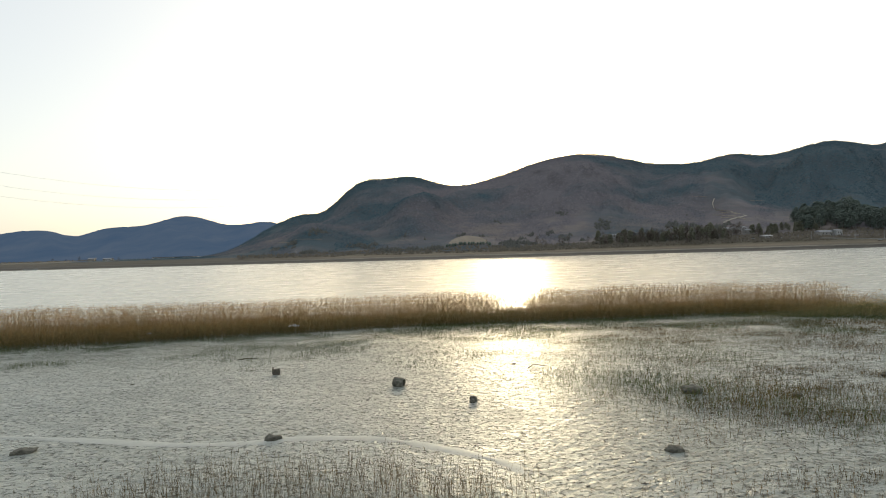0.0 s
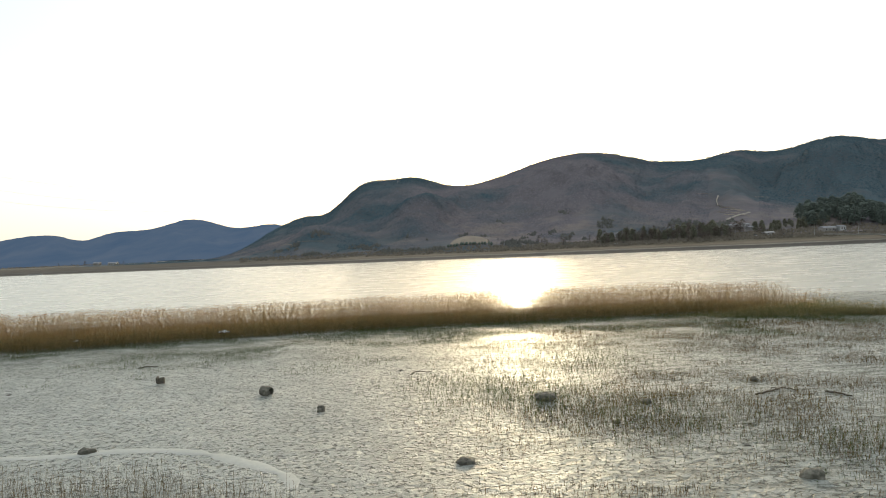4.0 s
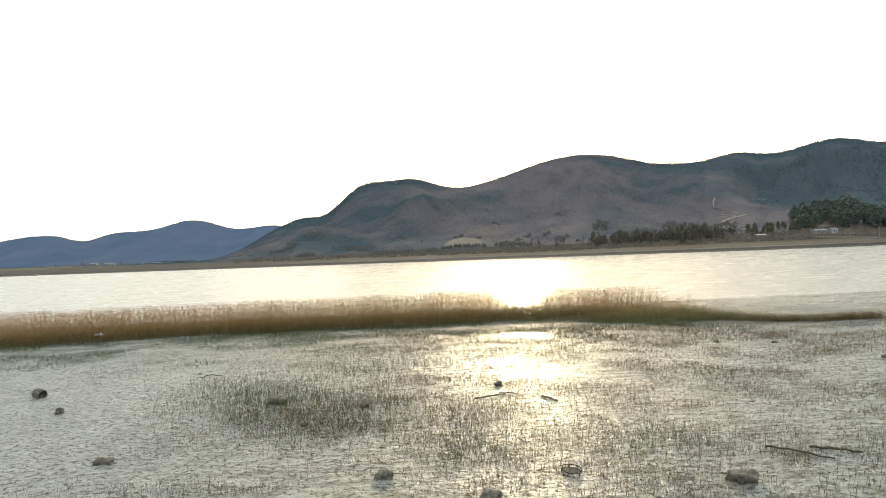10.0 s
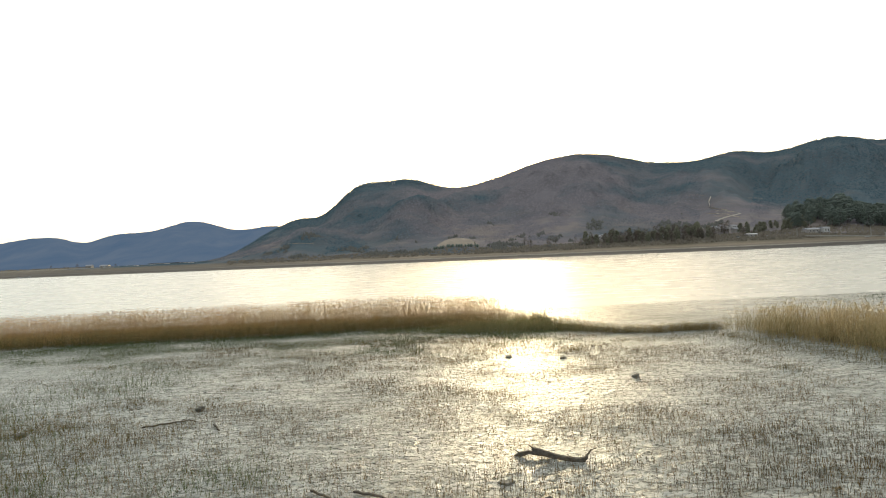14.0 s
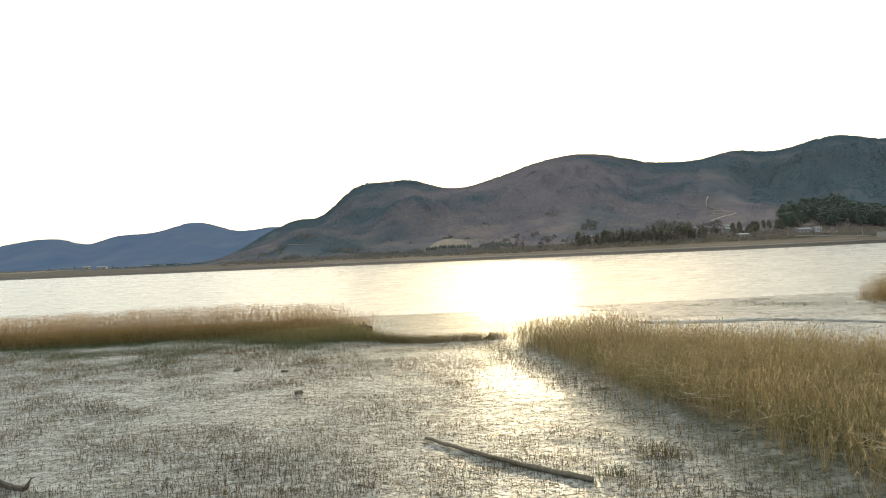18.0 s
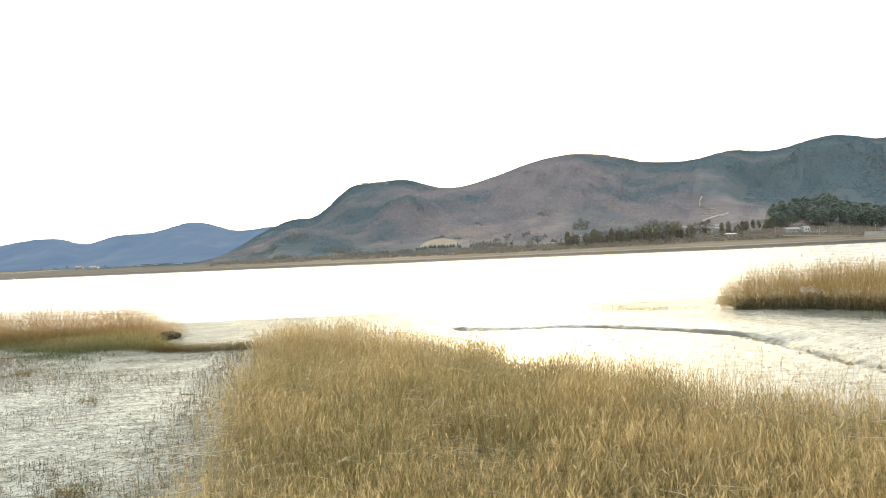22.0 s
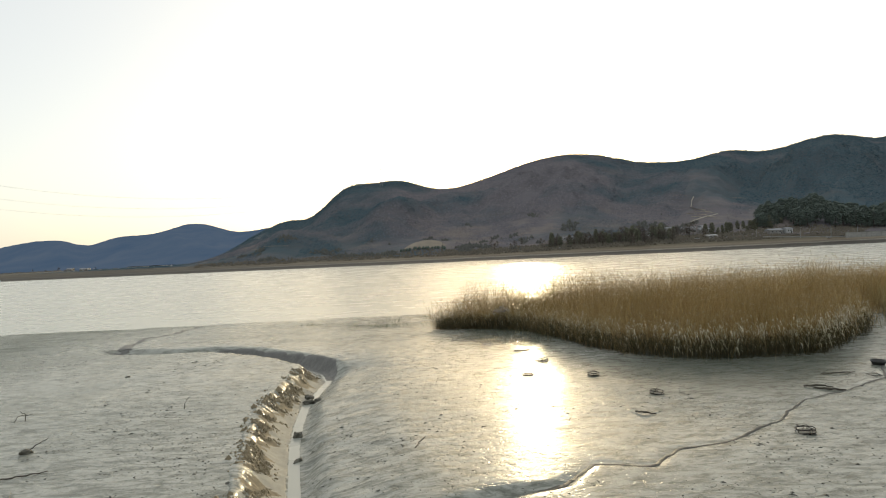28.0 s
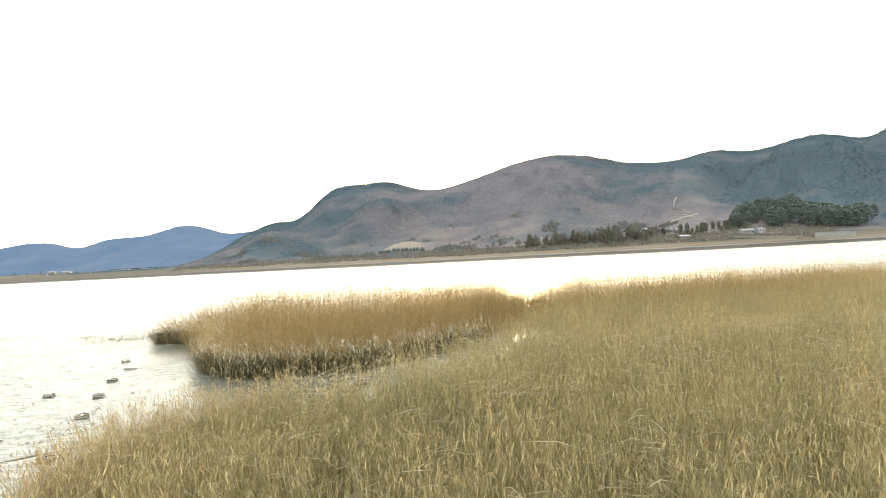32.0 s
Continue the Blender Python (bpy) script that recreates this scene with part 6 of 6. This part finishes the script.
r = np.random.default_rng(530)
a = np.concatenate([r.uniform(0.16, 0.72, 3600), r.uniform(0.72, 0.98, 1500), r.uniform(-0.3, 0.16, 1300), r.uniform(-0.75, -0.4, 450)])
y = bank_y(a) + r.uniform(42, 112, len(a)) + np.where(a < -0.4, r.uniform(60, 260, len(a)), 0)
z = np.where((y - bank_y(a) < 70) | (a < -0.55), bank_z(a, y), hill_z(a, y))
kinds = [(o * r.uniform(0.55, 1.35, (6, 1)) * np.array([1.25, 1.25, 1.2]), f4, np.zeros(4, int)) for _ in range(10)]
V, F, M = sow(kinds, a * y, y, z + 0.2, r.uniform(0.4, 1.5, len(a)), 531)
tagged(part("brushwood", np_mesh("brushwood", V, F, [BRUSH], M, True)), "low brown brushwood along the far bank", "brush", kind="stuff")


r = np.random.default_rng(540)
a, t_ = r.uniform(-0.28, 0.62, 30000), r.uniform(0.0, 0.36, 30000)
y = bank_y(a) + 78 + t_ * (ridge_y(a) - bank_y(a) - 78)
keep = (fbm(a * 30, y / 60, 4, 541) > 0.22 + 0.4 * t_) & (r.random(30000) < 0.5) & ~((np.abs(a - 0.115) < 0.045) & (y < 760))
a, y = a[keep], y[keep]
kinds = [(o * r.uniform(0.55, 1.35, (6, 1)) * np.array([2.0, 2.0, 2.3]), f4, np.zeros(4, int)) for _ in range(10)]
V, F, M = sow(kinds, a * y, y, hill_z(a, y) + 0.2, r.uniform(0.5, 1.5, len(a)), 542)
tagged(part("thicket", np_mesh("thicket", V, F, [THICKET], M, True)), "dark scrub thickets on the lower slopes", "thicket", kind="stuff")


def on_hill(a, e):
    """The place on the slope seen at that bearing and rise."""
    ys = np.linspace(bank_y(a) + 76, ridge_y(a), 600)
    zs = hill_z(np.full(600, a), ys)
    k = int(np.argmax((zs - 5) / ys >= e)) if ((zs - 5) / ys >= e).any() else 599
    return a * ys[k], ys[k], zs[k]


def ribbon(name, stations, width, mat, label, category):
    st_ = np.array(stations)
    u = np.linspace(0, len(st_) - 1, 40)
    Q = np.array([on_hill(a_, e_) for a_, e_ in zip(np.interp(u, np.arange(len(st_)), st_[:, 0]), np.interp(u, np.arange(len(st_)), st_[:, 1]))])
    L, Rt = Q.copy(), Q.copy()
    jag = 0.5 + 0.9 * np.clip(fbm(u * 5 + stations[0][0] * 90, 0.3, 3, 577) + 0.5, 0, 1.2)
    L[:, 2] += 1.2 + width * 0.45 * jag
    Rt[:, 2] += 0.9
    L[:, 1] += width
    V = np.concatenate([L, Rt])
    F = [(i, i + 1, 40 + i + 1, 40 + i) for i in range(39)]
    ob = part(name, np_mesh(name, V, F, [mat]))
    return tagged(ob, label, category, kind="structure")


ribbon("hill_track", [(0.589, 0.087), (0.585, 0.078), (0.587, 0.068), (0.612, 0.062), (0.652, 0.053), (0.62, 0.046), (0.605, 0.040)], 3.0, TRACK, "pale winding track up the hillside", "track")
for k, (a0, a1, e0, e1) in enumerate([(0.59, 0.625, 0.0645, 0.061), (0.60, 0.64, 0.060, 0.056), (0.585, 0.63, 0.0555, 0.052), (0.60, 0.65, 0.050, 0.047), (0.545, 0.575, 0.092, 0.090), (0.66, 0.69, 0.082, 0.080), (-0.20, -0.15, 0.031, 0.030), (-0.23, -0.2, 0.026, 0.025)]):
    ribbon("terrace", [(a0, e0), ((a0 + a1) / 2, (e0 + e1) / 2 + 0.0006), (a1, e1)], 1.6 if k < 4 else 1.0, EARTH if k < 4 else FIELD, "pale terrace edge on the hillside", "terrace")

# cleared field on the knoll, with a row of dark shrubs
aa_, yy_ = np.meshgrid(np.linspace(0.080, 0.153, 26), np.linspace(0, 1, 12))
mid = 0.1165
y0 = 672 + 10 * np.abs((aa_ - mid) / 0.036) ** 2
Yc = y0 + yy_ * (735 - 0 * aa_ - y0) * np.sqrt(np.clip(1.02 - ((aa_ - mid) / 0.037) ** 2, 0, 1))
fld = part("cleared_field", np_mesh("cleared_field", np.stack([aa_ * Yc, Yc, hill_z(aa_, Yc) + 0.6], -1).reshape(-1, 3), grid_faces(26, 12), [FIELD], shade=True))
tagged(fld, "pale cleared field on a low knoll", "field", kind="structure")
r = np.random.default_rng(520)
for k, a_ in enumerate(np.linspace(0.076, 0.157, 15) + r.normal(0, 0.001, 15)):
    y_ = 668 + r.uniform(-3, 3)
    bm = bmesh.new()
    bmesh.ops.create_icosphere(bm, subdivisions=2, radius=1.0)
    for v in bm.verts:
        v.co *= 1 + 0.5 * noise.noise(v.co * 2.2 + Vector((k * 3.1, 0, 0)))
        v.co = Vector((v.co.x * 1.5, v.co.y * 1.5, v.co.z * 2.4 + 2.0))
    ob = part("shrub", bm, PINE)
    ob.matrix_basis = pose(a_ * y_, y_, land_z(a_ * y_, y_) - 0.2)
    tagged(ob, "dark evergreen shrub in a row below the field", "shrub", "row of shrubs")


def house(x, y, w, d, h, rise, yaw, wall, roof, label, windows=3, seed=0):
    b = new("house")
    part("wall", block(bmesh.new(), -w / 2, -d / 2, -1.5, w / 2, d / 2, h, 0.05), wall, b)
    bm = bmesh.new()
    e = 0.5
    pts = [(-w / 2 - e, -d / 2 - e, h), (w / 2 + e, -d / 2 - e, h), (w / 2 + e, d / 2 + e, h), (-w / 2 - e, d / 2 + e, h), (-w / 2 - e, 0, h + rise), (w / 2 + e, 0, h + rise)]
    vs_ = [bm.verts.new(p) for p in pts]
    for f in ((0, 1, 5, 4), (2, 3, 4, 5), (0, 4, 3), (1, 2, 5), (3, 2, 1, 0)):
        bm.faces.new([vs_[i] for i in f])
    part("roof", bm, roof, b)
    for k in range(windows):
        cx_ = -w / 2 + (k + 0.75) * w / (windows + 0.5)
        win = part("window", block(bmesh.new(), cx_ - 0.75, -d / 2 - 0.06, h * 0.4, cx_ + 0.75, -d / 2 + 0.05, h * 0.8), WHITE, b)
        part("pane", block(bmesh.new(), cx_ - 0.62, -d / 2 - 0.09, h * 0.43, cx_ + 0.62, -d / 2 - 0.05, h * 0.77), DARK, win)
    part("door", block(bmesh.new(), w / 2 - 1.8, -d / 2 - 0.07, 0, w / 2 - 0.8, -d / 2 + 0.05, 2.1), DARK, b)
    b.matrix_basis = pose(x, y, land_z(x, y), 0, 0, yaw)
    return tagged(b, label, "house")


house(421, 524, 13, 8, 4.0, 1.6, 0, CONCRETE, ROOF, "low grey house with a pale gabled roof by the road")
house(433, 522, 7, 7, 5.0, 1.2, 8, WHITE, ROOF, "small white house beside the shore road", 2)
house(352, 512, 9, 6, 2.6, 1.0, 0, CONCRETE, WHITE, "small shed with white sheet roof by the bank", 2)
house(300, 585, 10, 7, 3.2, 1.4, 10, WHITE, ROOF, "small white farmhouse under bare trees", 2)
house(395, 640, 12, 8, 4.0, 1.8, 0, WHITE, ROOF, "white farmhouse at the foot of the hill", 3)
house(378, 660, 10, 7, 4.0, 1.8, 20, CONCRETE, ROOF, "grey farmhouse at the foot of the hill", 2)
house(-500, 960, 14, 8, 4.0, 1.6, 0, WHITE, ROOF, "white farm building on the far plain", 3)
house(-540, 985, 10, 8, 5.0, 2.0, 0, CONCRETE, ROOF, "grey farm building behind bare trees", 2)

for a_, e_, w_, yaw_, wall_, label_ in [(0.378, 0.0185, 9, 5, WHITE, "small white farmhouse among trees on the far bank"), (0.392, 0.019, 6, -10, WHITE, "small white outbuilding beside a farmhouse"), (0.528, 0.0185, 10, 0, CONCRETE, "grey farmhouse at the foot of the slope"), (0.541, 0.0195, 7, 15, WHITE, "white cottage above the far bank"), (0.605, 0.026, 9, -8, WHITE, "white house below the hill terraces"), (0.622, 0.0225, 11, 4, CONCRETE, "pale house at the mouth of the valley"), (0.640, 0.027, 8, 20, WHITE, "small white house on the valley slope"), (0.655, 0.021, 12, 0, CONCRETE, "low grey workshop by the shore road")]:
    x, y, _ = on_hill(a_, e_)
    house(x, y, w_, 6.5, 3.2, 1.5, yaw_, wall_, ROOF, label_, 2)


def greenhouse(x, y, w, d, h):
    g = new("greenhouse")
    n = 9
    bm = bmesh.new()
    ends = [[bm.verts.new((sx, d / 2 * math.cos(math.pi * i / (n - 1)), h * math.sin(math.pi * i / (n - 1)))) for i in range(n)] for sx in (-w / 2, w / 2)]
    for i in range(n - 1):
        bm.faces.new((ends[0][i], ends[0][i + 1], ends[1][i + 1], ends[1][i]))
    bm.faces.new(ends[0][::-1])
    bm.faces.new(ends[1])
    part("cover", bm, WHITE, g)
    for k in range(5):
        xx = -w / 2 + k * w / 4
        part("hoop", tube(bmesh.new(), [(xx, d / 2 * 1.01 * math.cos(math.pi * i / 12), h * 1.01 * math.sin(math.pi * i / 12)) for i in range(13)], 0.08, 5), STEEL, g)
    g.matrix_basis = pose(x, y, land_z(x, y), 0, 0, 2)
    return tagged(g, "long white plastic greenhouse on the far plain", "greenhouse", "greenhouses on the plain")


greenhouse(-455, 955, 40, 8, 3.0)
greenhouse(-405, 948, 34, 8, 3.0)
greenhouse(-352, 940, 30, 8, 2.6)
shed = new("long_shed")
part("wall", block(bmesh.new(), -36, -5, -1, 36, 5, 3.0, 0.1), DARK, shed)
part("roof", block(bmesh.new(), -37, -6, 3.0, 37, 6, 3.6, 0.1), DARK, shed)
shed.matrix_basis = pose(-395, 975, land_z(-395, 975), 0, 0, 2)
tagged(shed, "long dark low shed on the far plain", "shed")

quay = new("quay_wall")
for k in range(8):
    part("panel", block(bmesh.new(), -20 + k * 5.0 + 0.05, -0.5, -2.2, -20 + (k + 1) * 5.0 - 0.05, 0.5, 2.2, 0.06), CONCRETE, quay)
part("coping", block(bmesh.new(), -20.2, -0.7, 2.2, 20.2, 0.7, 2.5, 0.05), CONCRETE, quay)
quay.matrix_basis = pose(474, 476, 6.6, 0, 0, 4)
tagged(quay, "pale concrete quay wall on the far bank", "quay")
ramp_ = part("slipway", block(bmesh.new(), -45, -1.2, -0.35, 45, 1.2, 0.35, 0.05), CONCRETE)
ramp_.matrix_basis = pose(423, 478, 7.0, 0, 2.2, 6)
tagged(ramp_, "pale concrete roadside kerb along the far bank", "kerb")


def lamp_post(x, y):
    p = new("street_lamp")
    part("pole", tube(bmesh.new(), [(0, 0, -0.5), (0, 0, 4), (0, 0, 9)], [0.14, 0.11, 0.08], 7), STEEL, p)
    part("arm", tube(bmesh.new(), [(0, 0, 8.9), (0.5, -0.3, 9.4), (1.4, -0.6, 9.5)], [0.06, 0.05, 0.05], 6), STEEL, p)
    part("head", block(bmesh.new(), 1.2, -0.85, 9.42, 2.1, -0.45, 9.6, 0.05), STEEL, p)
    p.matrix_basis = pose(x, y, max(land_z(x, y), 6.5))
    return tagged(p, "grey street lamp on the far shore road", "street lamp", "street lamps on the shore road")


for x, y in ((387, 497), (418, 482), (445, 480), (478, 490)):
    lamp_post(x, y)


def vehicle(x, y, yaw, body_mat, label):
    c = new("parked_car")
    part("body", block(bmesh.new(), -2.2, -0.9, 0.35, 2.2, 0.9, 1.05, 0.18), body_mat, c)
    part("cabin", block(bmesh.new(), -1.3, -0.8, 1.05, 1.2, 0.8, 1.75, 0.2), DARK, c)
    for wx_ in (-1.4, 1.4):
        for wy_ in (-0.85, 0.85):
            part("wheel", tube(bmesh.new(), [(wx_, wy_ - 0.1, 0.33), (wx_, wy_ + 0.1, 0.33)], 0.33, 12), DARK, c)
    c.matrix_basis = pose(x, y, land_z(x, y) + 0.1, 0, 0, yaw)
    return tagged(c, label, "car", "cars parked on the bank")


for k, (x, y, yaw, m_) in enumerate([(336, 508, 5, WHITE), (344, 509, 0, ROOF), (362, 506, -8, WHITE), (220, 563, 3, WHITE), (228, 562, 0, DARK), (452, 492, 10, WHITE), (466, 494, 0, DARK), (300, 545, 0, WHITE)]):
    vehicle(x, y, yaw, m_, ("white" if m_ is WHITE else "dark" if m_ is DARK else "grey") + " car parked on the far riverbank")

boat = new("rowing_boat")
bm = bmesh.new()
st = [(-3.2, 0.35, 0.75), (-2.2, 0.8, 0.6), (0, 1.0, 0.5), (2.2, 0.8, 0.6), (3.6, 0.06, 0.95)]
sec = [[bm.verts.new(q) for q in ((x, -w, h), (x, -w * 0.6, 0.05), (x, w * 0.6, 0.05), (x, w, h), (x, w * 0.85, h), (x, 0, 0.2), (x, -w * 0.85, h))] for x, w, h in st]
for A_, B_ in zip(sec, sec[1:]):
    for i in range(7):
        bm.faces.new((A_[i], A_[(i + 1) % 7], B_[(i + 1) % 7], B_[i]))
bm.faces.new(sec[0][::-1])
bm.faces.new(sec[-1])
part("hull", bm, WHITE, boat)
part("thwart", block(bmesh.new(), -0.2, -0.8, 0.42, 0.2, 0.8, 0.47), DRIFT, boat)
boat.matrix_basis = pose(-466, 715, -1.35, 0, 0, 10) @ Matrix.Diagonal((2.2, 2.2, 2.2, 1))
tagged(boat, "pale open boat moored at the far waterline", "boat")


def pylon(x, y, h):
    p = new("power_pylon")
    base = land_z(x, y)
    for sx in (-1, 1):
        for sy in (-1, 1):
            part("leg", tube(bmesh.new(), [(3.4 * sx, 3.4 * sy, -1), (1.2 * sx, 1.2 * sy, h * 0.6), (0.5 * sx, 0.5 * sy, h)], [0.30, 0.24, 0.16], 4), STEEL, p)
    for k in range(8):
        z0, z1 = h * k / 8, h * (k + 1) / 8
        w0, w1 = (np.interp(z, [0, h * 0.6, h], [3.4, 1.2, 0.5]) for z in (z0, z1))
        for sy in (-1, 1):
            part("brace", tube(bmesh.new(), [(-w0, sy * w0, z0), (w1, sy * w1, z1)], 0.12, 4), STEEL, p)
            part("brace", tube(bmesh.new(), [(w0, sy * w0, z0), (-w1, sy * w1, z1)], 0.12, 4), STEEL, p)
    for z in (0.66, 0.80, 0.93):
        part("arm", tube(bmesh.new(), [(0, -6.5, h * z), (0, 0, h * z + 0.8), (0, 6.5, h * z)], [0.1, 0.35, 0.1], 4), STEEL, p)
    p.matrix_basis = pose(x, y, base)
    return tagged(p, "grey steel lattice power pylon on the hill crest", "pylon", "power pylons")


pylon(-20, 1420, 46)
pylon(158, 1430, 40)
pylon(-1250, 1400, 60)
for zl, zr in ((301, 206), (262, 192), (232, 180)):
    for off in (-6, 6):
        u = np.linspace(0, 1, 50)
        pts = np.stack([-1250 + 1230 * u, 1400 + 20 * u + off, zl + (zr - zl) * u - 4 * 66 * u * (1 - u)], -1)
        ob = part("power_cable", tube(bmesh.new(), pts, 0.085, 4), STEEL)
        tagged(ob, "thin sagging power cable high over the hills", "cable", "power cables")
